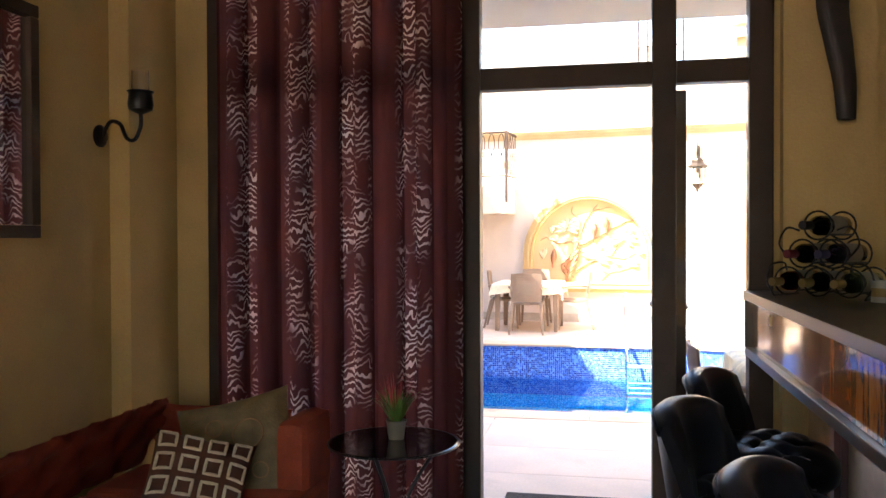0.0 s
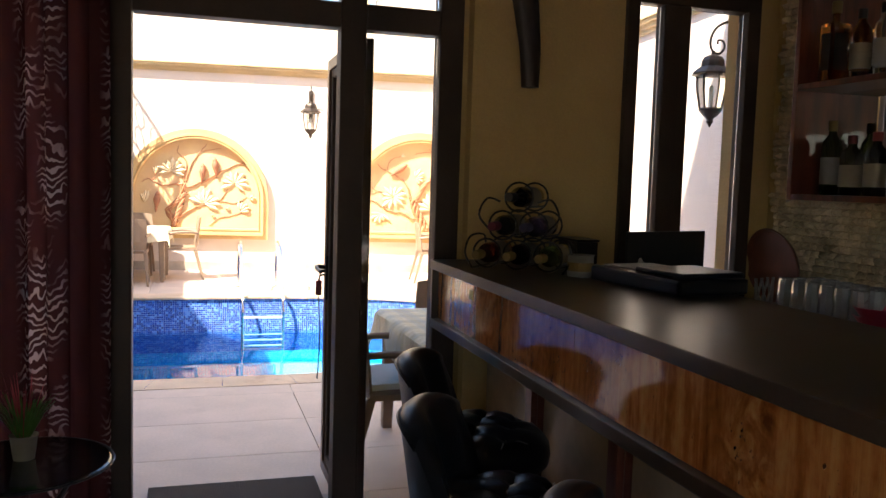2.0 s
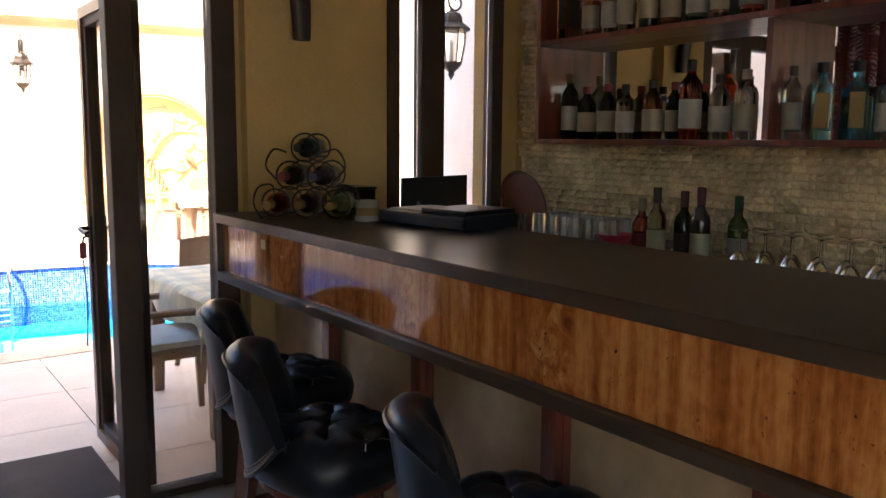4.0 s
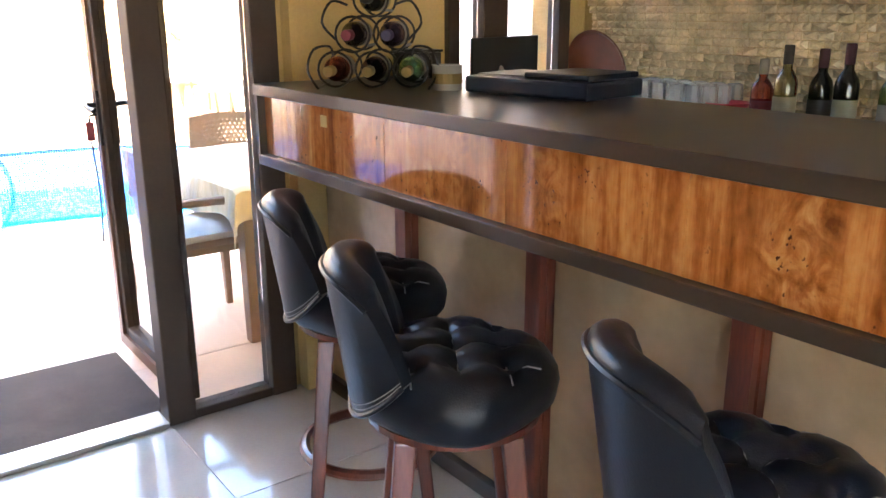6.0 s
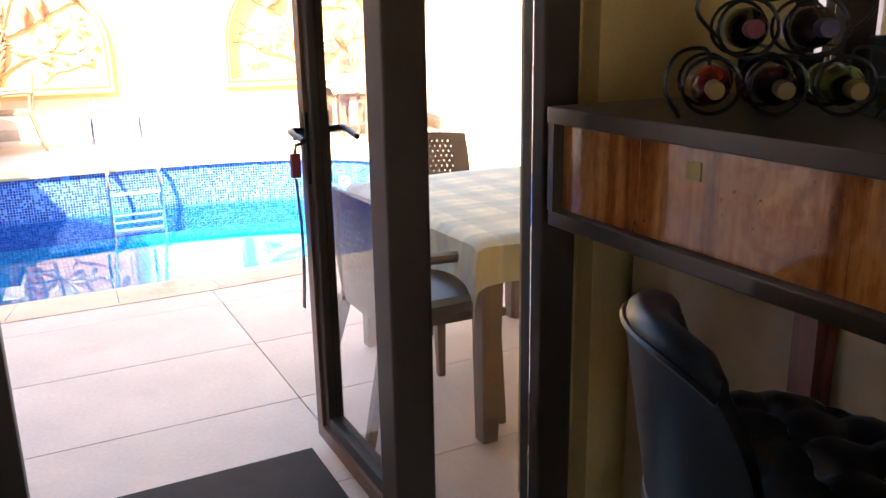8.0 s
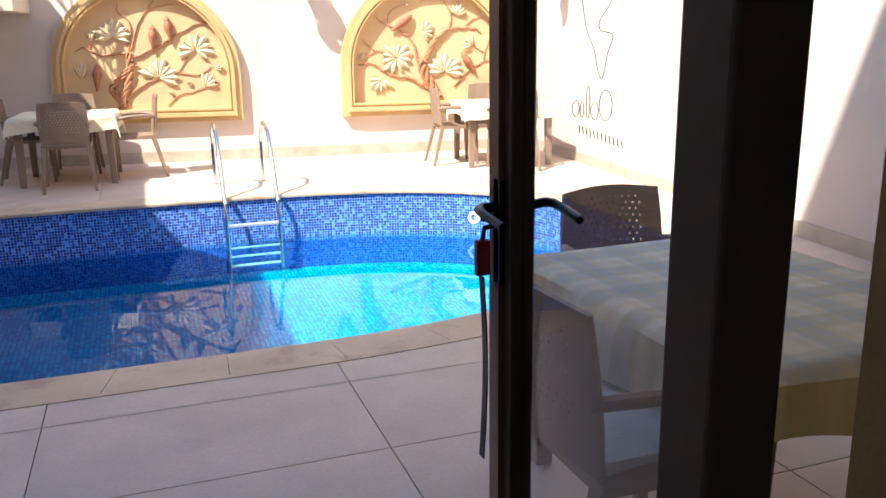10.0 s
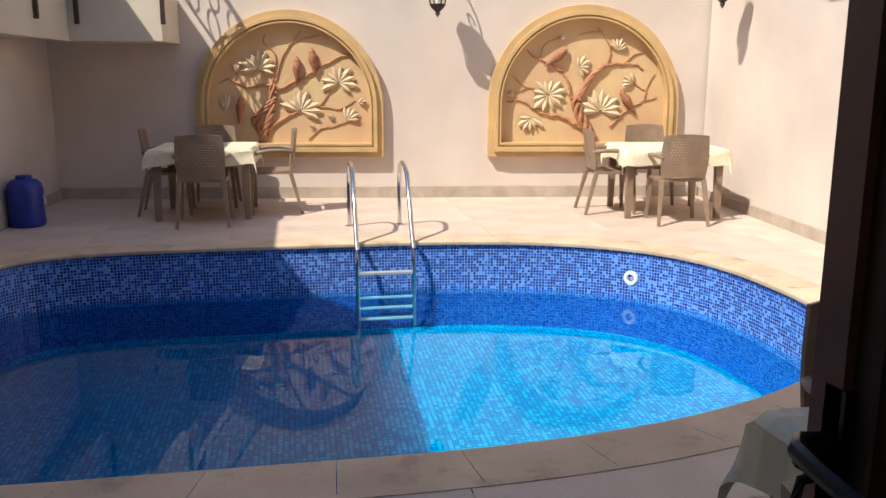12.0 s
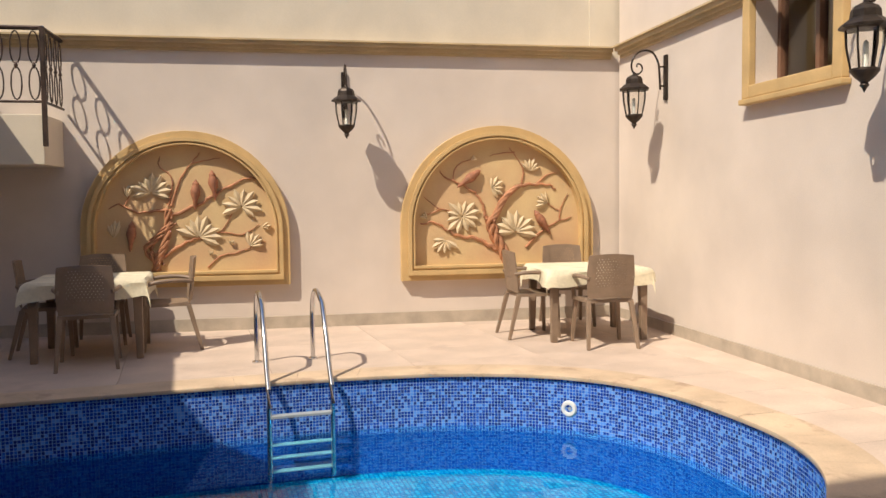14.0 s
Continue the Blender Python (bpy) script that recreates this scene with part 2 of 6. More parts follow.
def oval(a, grow=0.0):
    """A rounded oval, blunt at one end."""
    c, s = math.cos(a), math.sin(a)
    if c >= 0:
        n, w = (2.8, 3.1) if s >= 0 else (2.3, 3.1)
    else:
        n, w = 6.0, 2.7
    x = -0.6 + math.copysign((w + grow) * abs(c) ** (2 / n), c)
    y = 5.17 + math.copysign((2.14 + grow) * abs(s) ** (2 / n), s)
    return x, y


RIM = 144
STEPS = 40000
fine = [oval(2 * math.pi * (i + 0.5) / STEPS) for i in range(STEPS)]
runs = np.concatenate(([0.0], np.cumsum([math.dist(p, q) for p, q in zip(fine, fine[1:])])))


def pool_point(a, grow=0.0):
    """A point on the pool's rim, evenly spaced along it."""
    k = np.interp((a / (2 * math.pi)) % 1.0 * runs[-1], runs, np.arange(STEPS))
    return oval(2 * math.pi * (k + 0.5) / STEPS, grow)


structure("wall_front", "ochre plastered wall around the dark framed glass door", "wall",
          (XI - 0.2, -2.52, 0, 0.22, 0, ZC), (PIER, 0.86, 0.0, 0.22, 0, ZC), (0.86, 1.53, 0.0, 0.22, 0, 1.0), (1.53, XB + 0.2, 0, 0.22, 0, ZC),
          (0.86, 1.53, 0, 0.22, 2.38, ZC), (-2.52, PIER, 0, 0.22, 2.75, ZC), material=M_PLASTER_IN)
structure("wall_pier", "ochre plastered pier beside the bar end", "wall", (PIER + 0.03, 0.5, -0.07, -0.003, 0, ZC), material=M_PLASTER_IN)
structure("wall_room_side", "ochre plastered room wall with a pilaster", "wall", (XI - 0.2, XI, -4.9, -0.002, 0, ZC), (XI - 0.2, XI, YB, -6.1, 0, ZC), (XI - 0.2, XI, -6.1, -4.9, 0, 0.3), (XI - 0.2, XI, -6.1, -4.9, 2.2, ZC), (XI + 0.002, XI + 0.1, -0.42, -0.004, 0, ZC), material=M_PLASTER_IN)
structure("wall_bar_back", "plastered wall behind the bar", "wall", (XB, XB + 0.2, YB, -0.002, 0, ZC), material=M_PLASTER_IN)
structure("wall_rear", "ochre plastered rear wall of the room", "wall", (XI - 0.2, -1.9, YB - 0.2, YB - 0.002, 0, ZC), (-0.7, XB + 0.2, YB - 0.2, YB - 0.002, 0, ZC), (-1.9, -0.7, YB - 0.2, YB - 0.002, 2.2, ZC), (-1.9, -0.7, YB - 0.2, YB - 0.002, 0, 0.5), material=M_PLASTER_IN)
structure("ceiling", "pale painted ceiling of the bar room", "ceiling", (XI - 0.2, XB + 0.2, YB - 0.2, 0.22, ZC, ZC + 0.2), material=M_CEIL)
structure("facade_above", "plastered upper storeys above the glass door", "wall", (-9, 9, 0.0, 0.25, ZC + 0.22, 9.4), (-9, XI - 0.21, 0.0, 0.25, -0.02, ZC + 0.2), (XB + 0.21, 9, 0, 0.25, -0.02, ZC + 0.2), material=M_PLASTER_UP)
structure("canopy", "shallow plastered slab above the glass door", "canopy", (XL + 0.01, 3.04, 0.26, 1.44, 2.74, 2.9), material=M_PLASTER_UP)
far = structure("wall_courtyard_far", "pinkish beige plastered courtyard wall", "wall", (-8.2, 0.4, 0, 0.3, -1.0, 3.11), material=M_PLASTER_OUT)
far.matrix_basis = FAR
far_up = structure("wall_courtyard_far_upper", "cream upper part of the courtyard wall", "wall", (-8.2, -0.35, 0.04, 0.34, 3.112, 4.28), (-0.35, 0.4, 0.02, 0.34, 3.112, 4.28), (-2.27, 0.4, 0.07, 0.34, 4.282, 5.5), material=M_PLASTER_UP)
far_up.matrix_basis = FAR
right = structure("wall_courtyard_right", "beige plastered courtyard wall with a window", "wall",
                  (0, 0.3, -9.41, -4.04, -1.0, 5.4), (0, 0.3, -2.95, -0.045, -1.0, 5.4), (0, 0.3, -4.04, -2.95, -1.0, 2.37), (0, 0.3, -4.04, -2.95, 3.76, 5.4), material=M_PLASTER_OUT)
right.matrix_basis = RIGHT
structure("wall_courtyard_left", "beige plastered courtyard side wall", "wall", (XL - 0.3, XL, 0.26, 11.3, -1.0, 3.7), material=M_PLASTER_OUT)
# added out of view: blocks low sky on the left, stays below the sun's line
structure("wall_sky_block", "unseen plain wall added to block low sky light", "wall", (-6.2, -5.9, 0.26, 16.0, -1.0, 6.7), material=M_PLASTER_UP)
structure("floor", "polished pale tiled floor of the bar room", "floor", (XI, XB, YB, 0.03, -0.12, -0.004), material=mat("pale_grout", (0.46, 0.43, 0.40), 0.7))

# ground: one sheet with the pool cut out, to the horizon
bm = bmesh.new()
rings = []
for grow, far_ring in ((0.26, None), (1.0, 9.0), (None, 60.0), (None, 1500.0)):
    ring = []
    for i in range(RIM):
        a = 2 * math.pi * i / RIM
        if far_ring is None:
            p = pool_point(a, grow)
        else:
            p = (-0.6 + far_ring * math.cos(a), 5.17 + far_ring * math.sin(a))
        ring.append(bm.verts.new((*p, DECK - 0.02)))
    rings.append(ring)
for ra, rb in zip(rings, rings[1:]):
    for i in range(RIM):
        j = (i + 1) % RIM
        bm.faces.new((ra[i], ra[j], rb[j], rb[i]))
ground = tagged(part("ground", bm, M_JOINT), "grey grout bed under the pale courtyard pavers", "ground", kind="structure")

# skirting and cornice
sk = structure("baseboard", "beige stone skirting along the courtyard wall", "skirting", (-7.86, -0.03, -0.02, -0.001, DECK - 0.01, 0.12), material=M_SKIRT, bevel=0.004)
sk.matrix_basis = FAR
sk = structure("baseboard_side", "beige stone skirting along the courtyard side wall", "skirting", (-0.02, -0.001, -9.25, -0.05, DECK - 0.01, 0.1), material=M_SKIRT, bevel=0.004)
sk.matrix_basis = RIGHT
structure("baseboard_left", "beige stone skirting along the shaded courtyard wall", "skirting", (XL + 0.001, XL + 0.02, 0.3, 10.85, DECK - 0.01, 0.1), material=M_SKIRT, bevel=0.004)
for nm, x0, x1, m in (("trim_far", -8.1, -0.1, FAR), ("trim_right", 0.13, 9.3, RIGHT @ pose(0, 0, 0, 0, 0, -90))):
    bm = bmesh.new()
    for z0, z1, d in ((3.085, 3.12, 0.03), (3.12, 3.16, 0.06), (3.16, 3.2, 0.1), (3.2, 3.22, 0.125)):
        box(bm, x0, x1, -d, 0.05, z0, z1)
    tr = tagged(part(nm, bm, M_CORNICE), "stepped tan cornice running round the courtyard wall", "cornice", kind="structure")
    tr.matrix_basis = m

# ---- door and windows ----
door_frame = empty("window_1", None, "dark brown framed glazed front with a transom", "window", kind="structure")
for x0, x1 in ((-2.52, -2.43), (-1.296, -1.172), (-0.405, -0.303), (0.0, PIER)):
    block("mullion", (x0, x1, -0.035, 0.06, 0.0, 2.75), M_FRAME, door_frame, 0.006)
for x0, x1 in ((-2.43, -1.296), (-1.172, -0.405), (-0.303, 0.0)):
    block("transom_bar", (x0 + 0.001, x1 - 0.001, -0.03, 0.055, 2.09, 2.19), M_FRAME, door_frame, 0.006)
    block("head_bar", (x0 + 0.001, x1 - 0.001, -0.03, 0.055, 2.69, 2.75), M_FRAME, door_frame, 0.005)
    p = block("pane", (x0 + 0.001, x1 - 0.001, 0.008, 0.014, 2.19, 2.69), M_GLASS, door_frame)
    p.visible_shadow = False
for x0, x1 in ((-2.43, -1.296), (-0.303, 0.0)):
    block("sill_bar", (x0 + 0.001, x1 - 0.001, -0.03, 0.055, 0.0, 0.035), M_FRAME, door_frame, 0.005)
    p = block("pane", (x0 + 0.001, x1 - 0.001, 0.008, 0.014, 0.035, 2.09), M_GLASS, door_frame)
    p.visible_shadow = False
block("threshold", (-1.172, -0.405, -0.04, 0.08, 0.0, 0.018), mat("brushed_threshold", (0.42, 0.40, 0.37), 0.35, 0.8), door_frame, 0.004, "brushed metal threshold")

leaf = empty("door_1", pose(-0.281, 0.065, 0, 0, 0, 0), "dark framed glass door leaf standing wide open outwards", "door", kind="structure")
LW = 0.745
M_LEAF_SIDE = mat("brown_profile", (0.17, 0.085, 0.05), 0.4, vary=0.12, scale=4, grain=0.06, coat=0.2)
for nm, d in (("hinge_stile", (-0.03, 0.03, 0.0, 0.085, 0.03, 2.075)), ("lock_stile", (-0.03, 0.03, LW - 0.085, LW, 0.03, 2.075)),
              ("top_rail", (-0.03, 0.03, 0.085, LW - 0.085, 1.985, 2.075)), ("bottom_rail", (-0.03, 0.03, 0.085, LW - 0.085, 0.03, 0.12))):
    st = block(nm, d, M_FRAME, leaf, 0.007)
bm = bmesh.new()
for d in ((-0.042, -0.0305, 0.002, 0.05, 0.032, 2.073), (-0.042, -0.0305, LW - 0.05, LW - 0.002, 0.032, 2.073), (-0.042, -0.0305, 0.05, LW - 0.05, 2.025, 2.073), (-0.042, -0.0305, 0.05, LW - 0.05, 0.032, 0.08)):
    box(bm, *d)
part("rebate", bm, M_LEAF_SIDE, leaf, "red-brown inner profile of the leaf")
p = block("pane", (-0.004, 0.004, 0.085, LW - 0.085, 0.12, 1.985), M_GLASS, leaf)
p.visible_shadow = False
M_BLACK = mat("black_metal", (0.012, 0.012, 0.013), 0.35, 0.4, vary=0.1)
for sx in (-1, 1):
    bm = bmesh.new()
    y0 = LW - 0.04
    tube(bm, [(sx * 0.03, y0, 1.06), (sx * 0.075, y0, 1.065), (sx * 0.088, y0 - 0.015, 1.064), (sx * 0.09, y0 - 0.05, 1.06), (sx * 0.085, y0 - 0.13, 1.05)], 0.011, 0.009)
    box(bm, sx * 0.036 - 0.006, sx * 0.036 + 0.006, y0 - 0.016, y0 + 0.016, 0.9, 1.12)
    part("door_handle", bm, M_BLACK, leaf, "black lever handle on a plate", smooth=True)
# line drawing and plain word-like strokes on the pane
M_DECAL = mat("brown_decal", (0.09, 0.06, 0.03), 0.5)
bm = bmesh.new()


def stroke(pts, r=0.0008):
    tube(bm, [(0.006, y - 0.162, z + 0.038) for y, z in pts], r, sides=4)


def smooth_line(pts, n=6):
    out = []
    for i in range(len(pts) - 1):
        p0, p1, p2, p3 = (Vector(pts[max(0, min(len(pts) - 1, i + k))]) for k in (-1, 0, 1, 2))
        for k in range(n):
            t = k / n
            out.append(0.5 * (2 * p1 + (p2 - p0) * t + (2 * p0 - 5 * p1 + 4 * p2 - p3) * t * t + (3 * p1 - p0 - 3 * p2 + p3) * t ** 3))
    out.append(Vector(pts[-1]))
    return out


stroke(smooth_line([(0.64, 1.47), (0.64, 1.43), (0.612, 1.425), (0.602, 1.4), (0.59, 1.37), (0.565, 1.34), (0.553, 1.31), (0.537, 1.294), (0.522, 1.335), (0.508, 1.362), (0.545, 1.37), (0.55, 1.385), (0.52, 1.41), (0.5, 1.44), (0.49, 1.47)]))
for y, w, h in ((0.523, 0.02, 0.025), (0.558, 0.012, 0.014), (0.58, 0.006, 0.027), (0.6, 0.006, 0.014), (0.622, 0.012, 0.014)):
    stroke([(y + w * math.cos(a), 1.226 + h + h * math.sin(a)) for a in (2 * math.pi * k / 20 for k in range(21))])
for i in range(12):
    y = 0.468 + 0.0125 * i
    stroke([(y, 1.186 + 0.0012 * i), (y + 0.004, 1.2 + 0.0012 * i)], 0.0009)
part("decal", bm, M_DECAL, leaf, "thin brown line drawing on the pane")

win = empty("window_2", None, "narrow dark framed window behind the bar", "window", kind="structure")
for x0, x1, z0, z1 in ((0.85, 0.907, 1.0, 2.39), (1.03, 1.163, 1.06, 2.31), (1.462, 1.53, 1.0, 2.39), (0.907, 1.462, 2.31, 2.39), (0.907, 1.462, 1.0, 1.06)):
    block("window_frame", (x0, x1, -0.03, 0.05, z0, z1), M_FRAME, win, 0.006)
for x0, x1 in ((0.907, 1.03), (1.163, 1.462)):
    block("pane", (x0 + 0.001, x1 - 0.001, 0.01, 0.015, 1.061, 2.309), M_GLASS, win).visible_shadow = False

# ---- pool ----
def mosaic(name, cols, size, joint, gap=0.15, rough=0.12):
    """Small glass tiles in mixed blues with pale joints."""
    m = bpy.data.materials.new(name)
    m.use_nodes = True
    nt = m.node_tree
    n, link = nt.nodes.new, nt.links.new
    p = nt.nodes["Principled BSDF"]
    uv = n("ShaderNodeUVMap")
    sc = n("ShaderNodeVectorMath")
    sc.operation = "SCALE"
    sc.inputs["Scale"].default_value = 1 / size
    link(uv.outputs[0], sc.inputs[0])
    fl = n("ShaderNodeVectorMath")
    fl.operation = "FLOOR"
    link(sc.outputs[0], fl.inputs[0])
    wn_ = n("ShaderNodeTexWhiteNoise")
    wn_.noise_dimensions = "2D"
    link(fl.outputs[0], wn_.inputs["Vector"])
    ramp = n("ShaderNodeValToRGB")
    ramp.color_ramp.interpolation = "CONSTANT"
    while len(ramp.color_ramp.elements) < len(cols):
        ramp.color_ramp.elements.new(0.5)
    for i, c in enumerate(cols):
        ramp.color_ramp.elements[i].position = i / len(cols)
        ramp.color_ramp.elements[i].color = (*c, 1)
    link(wn_.outputs["Value"], ramp.inputs[0])
    fr = n("ShaderNodeVectorMath")
    fr.operation = "FRACTION"
    link(sc.outputs[0], fr.inputs[0])
    sep = n("ShaderNodeSeparateXYZ")
    link(fr.outputs[0], sep.inputs[0])
    mins = []
    for ax in (0, 1):
        g = n("ShaderNodeMath")
        g.operation = "GREATER_THAN"
        g.inputs[1].default_value = gap
        link(sep.outputs[ax], g.inputs[0])
        mins.append(g)
    mul = n("ShaderNodeMath")
    mul.operation = "MULTIPLY"
    link(mins[0].outputs[0], mul.inputs[0])
    link(mins[1].outputs[0], mul.inputs[1])
    mix = n("ShaderNodeMix")
    mix.data_type = "RGBA"
    mix.inputs[6].default_value = (*joint, 1)
    link(mul.outputs[0], mix.inputs[0])
    link(ramp.outputs[0], mix.inputs[7])
    link(mix.outputs[2], p.inputs["Base Color"])
    p.inputs["Roughness"].default_value = rough
    b = n("ShaderNodeBump")
    b.inputs["Strength"].default_value, b.inputs["Distance"].default_value = 0.4, 0.002
    link(mul.outputs[0], b.inputs["Height"])
    link(b.outputs[0], p.inputs["Normal"])
    return m


M_MOSAIC = mosaic("blue_mosaic_band", ((0.005, 0.035, 0.30), (0.008, 0.065, 0.42), (0.03, 0.14, 0.60), (0.003, 0.02, 0.19), (0.12, 0.31, 0.76), (0.006, 0.048, 0.35)), 0.026, (0.27, 0.42, 0.72), 0.17)
M_MOSAIC_DEEP = mosaic("turquoise_mosaic", ((0.004, 0.27, 0.47), (0.008, 0.36, 0.56), (0.02, 0.44, 0.62), (0.004, 0.22, 0.42)), 0.038, (0.003, 0.15, 0.33), 0.24)
M_MOSAIC_WALL = mosaic("deep_blue_mosaic", ((0.004, 0.07, 0.36), (0.006, 0.10, 0.42), (0.012, 0.14, 0.48), (0.003, 0.05, 0.28)), 0.032, (0.02, 0.12, 0.42), 0.16)
rim = [pool_point(2 * math.pi * i / RIM) for i in range(RIM)]
dist = [0.0]
for i in range(RIM):
    dist.append(dist[-1] + math.dist(rim[i], rim[(i + 1) % RIM]))


def pool_wall(name, z0, z1, material, label):
    bm = bmesh.new()
    uvl = bm.loops.layers.uv.new("uv")
    for i in range(RIM):
        a, b = rim[i], rim[(i + 1) % RIM]
        vs = [bm.verts.new((*a, z0)), bm.verts.new((*b, z0)), bm.verts.new((*b, z1)), bm.verts.new((*a, z1))]
        f = bm.faces.new(vs[::-1])
        for l in f.loops:
            k = vs.index(l.vert)
            l[uvl].uv = (dist[i + (k in (1, 2))], z0 if k < 2 else z1)
    bmesh.ops.remove_doubles(bm, verts=bm.verts, dist=1e-5)
    me = bpy.data.meshes.new(name)
    bm.to_mesh(me)
    bm.free()
    me.materials.append(material)
    ob = new(name, me)
    return ob


pool = empty("pool", None, "swimming pool lined with blue mosaic tiles", "pool", kind="structure")
w = pool_wall("tile_band", -0.6, DECK - 0.03, M_MOSAIC, "")
w.parent = pool
w2 = pool_wall("deep_wall", -1.45, -0.6, M_MOSAIC_WALL, "")
w2.parent = pool
bm = bmesh.new()
uvl = bm.loops.layers.uv.new("uv")
f = bm.faces.new([bm.verts.new((*p, -1.45)) for p in rim])
for l in f.loops:
    l[uvl].uv = l.vert.co.xy
bmesh.ops.triangulate(bm, faces=bm.faces)
part("pool_floor", bm, M_MOSAIC_DEEP, pool)

m = bpy.data.materials.new("pool_water")
m.use_nodes = True
p = m.node_tree.nodes["Principled BSDF"]
p.inputs["Base Color"].default_value = (0.13, 0.68, 0.96, 1)
p.inputs["Transmission Weight"].default_value, p.inputs["IOR"].default_value, p.inputs["Roughness"].default_value = 1, 1.26, 0.0
wv = m.node_tree.nodes.new("ShaderNodeTexNoise")
wv.inputs["Scale"].default_value, wv.inputs["Detail"].default_value = 3.5, 2
wb = m.node_tree.nodes.new("ShaderNodeBump")
wb.inputs["Strength"].default_value, wb.inputs["Distance"].default_value = 0.06, 0.05
m.node_tree.links.new(wv.outputs[0], wb.inputs["Height"])
m.node_tree.links.new(wb.outputs[0], p.inputs["Normal"])
bm = bmesh.new()
f = bm.faces.new([bm.verts.new((x, y, WATER)) for x, y in (pool_point(2 * math.pi * i / RIM, -0.001) for i in range(RIM))])
bmesh.ops.triangulate(bm, faces=bm.faces)
water = tagged(part("water", bm, m), "clear still blue water in the pool", "water", kind="structure")
if water.data.polygons[0].normal.z < 0:
    water.data.flip_normals()
water.visible_shadow = False

# inlet on the pool wall
jet = empty("pool_inlet", pose(2.012, 6.69, -0.29, 90, 0, -48), "round white pool inlet fitting on blue tiles", "inlet")
M_WHITE = mat("white_plastic", (0.78, 0.78, 0.74), 0.35, vary=0.04)
bm = bmesh.new()
lathe(bm, ((0.03, -0.01), (0.065, -0.01), (0.068, 0.006), (0.058, 0.016), (0.035, 0.016), (0.03, 0.0)), 24, cap=False)
part("ring", bm, M_WHITE, jet, smooth=True)
bm = bmesh.new()
lathe(bm, ((0.032, -0.008), (0.032, 0.0), (0.014, 0.004), (0.001, 0.006)), 20)
part("nozzle", bm, mat("grey_plastic", (0.35, 0.38, 0.38), 0.4), jet, smooth=True)

# ladder
M_STEEL = mat("polished_steel", (0.62, 0.62, 0.63), 0.16, 1.0, vary=0.05)
ladder = empty("pool_ladder", pose(-0.087, 0, 0), "polished steel pool ladder with two curved rails", "ladder")
for x in (-0.25, 0.25):
    bm = bmesh.new()
    pts = [(x, 8.17, DECK)] + [(x, 8.17, 0.1 * i) for i in range(1, 5)]
    pts += [(x, 7.9 + 0.27 * math.cos(a), 0.4 + 0.235 * math.sin(a)) for a in (math.pi * k / 10 for k in range(1, 7))]
    pts += [(x, 7.6, 0.56), (x, 7.42, 0.3), (x, 7.28, 0.06), (x, 7.2, -0.06), (x, 7.17, -0.2), (x, 7.17, -1.3)]
    tube(bm, pts, 0.021, sides=10)
    part("rail", bm, M_STEEL, ladder, smooth=True)
    bm = bmesh.new()
    lathe(bm, ((0.045, 0.0), (0.045, 0.012), (0.024, 0.02)), 16, at=(x, 8.17, DECK))
    part("flange", bm, M_STEEL, ladder, smooth=True)
M_TREAD = mat("pale_tread", (0.40, 0.43, 0.44), 0.4, vary=0.05)
for z in (-0.27, -0.55, -0.83, -1.11):
    bm = bmesh.new()
    box(bm, -0.235, 0.235, 7.135, 7.205, z - 0.012, z + 0.012)
    part("tread", bm, M_TREAD, ladder, "pale grey ladder tread", bevel=0.005)

# ---- wall reliefs ----
M_PANEL = mat("painted_relief_ground", (0.66, 0.49, 0.25), 0.75, vary=0.12, scale=2.0, second=(0.58, 0.36, 0.2), grain=0.05, bump=0.25, bscale=35)
M_BRANCH = mat("rust_relief_branch", (0.48, 0.22, 0.11), 0.7, vary=0.2, scale=9, grain=0.1, bump=0.6, bscale=45)
M_PETAL = mat("cream_petal", (0.66, 0.52, 0.33), 0.7, vary=0.08, scale=12)
M_BIRD = mat("brown_relief", (0.36, 0.15, 0.08), 0.7, vary=0.15, scale=20)


def arch_band(bm, ro, ri, zb_o, zb_i, spring, y0, y1):
    """A flat arched frame: a half circle on straight sides, closed at the foot."""
    def outline(r, zb):
        pts = [(-r, zb), (r, zb)]
        pts += [(r * math.cos(a), spring + r * math.sin(a)) for a in (math.pi * k / 28 for k in range(29))]
        return pts
    o, i = outline(ro, zb_o), outline(ri, zb_i)
    rows = [[bm.verts.new((x, y, z)) for x, z in ln] for ln, y in ((o, y1), (o, y0), (i, y0), (i, y1))]
    k = len(o)
    for a, b in zip(rows, rows[1:]):
        for j in range(k):
            bm.faces.new((a[j], a[(j + 1) % k], b[(j + 1) % k], b[j]))


def limb(thing, r0, r1, *pts):
    """A raised branch through points of the panel, thinning towards its end."""
    bm = bmesh.new()
    line = smooth_line([(x, -0.02, z) for x, z in pts], 5)
    tube(bm, [(p.x + 0.3 * r0 * math.sin(2.1 * k), p.y, p.z + 0.3 * r0 * math.sin(1.7 * k + 1)) for k, p in enumerate(line)], r0 * 0.78, r1 * 0.7, sides=8)
    part("branch" if r0 > 0.02 else "twig", bm, M_BRANCH, thing, smooth=True)


def twisted(thing, r, spread, *pts):
    """Strands wound round one another along a line: a gnarled trunk."""
    bm = bmesh.new()
    line = smooth_line([(x, -0.03, z) for x, z in pts], 6)
    for k in range(4):
        tube(bm, [(p.x + spread * math.cos(0.45 * i + 1.57 * k), p.y + 0.5 * spread * math.sin(0.45 * i + 1.57 * k), p.z) for i, p in enumerate(line)], r, r * 0.75, sides=7)
    part("trunk", bm, M_BRANCH, thing, "rust-brown twisted raised trunk", smooth=True)


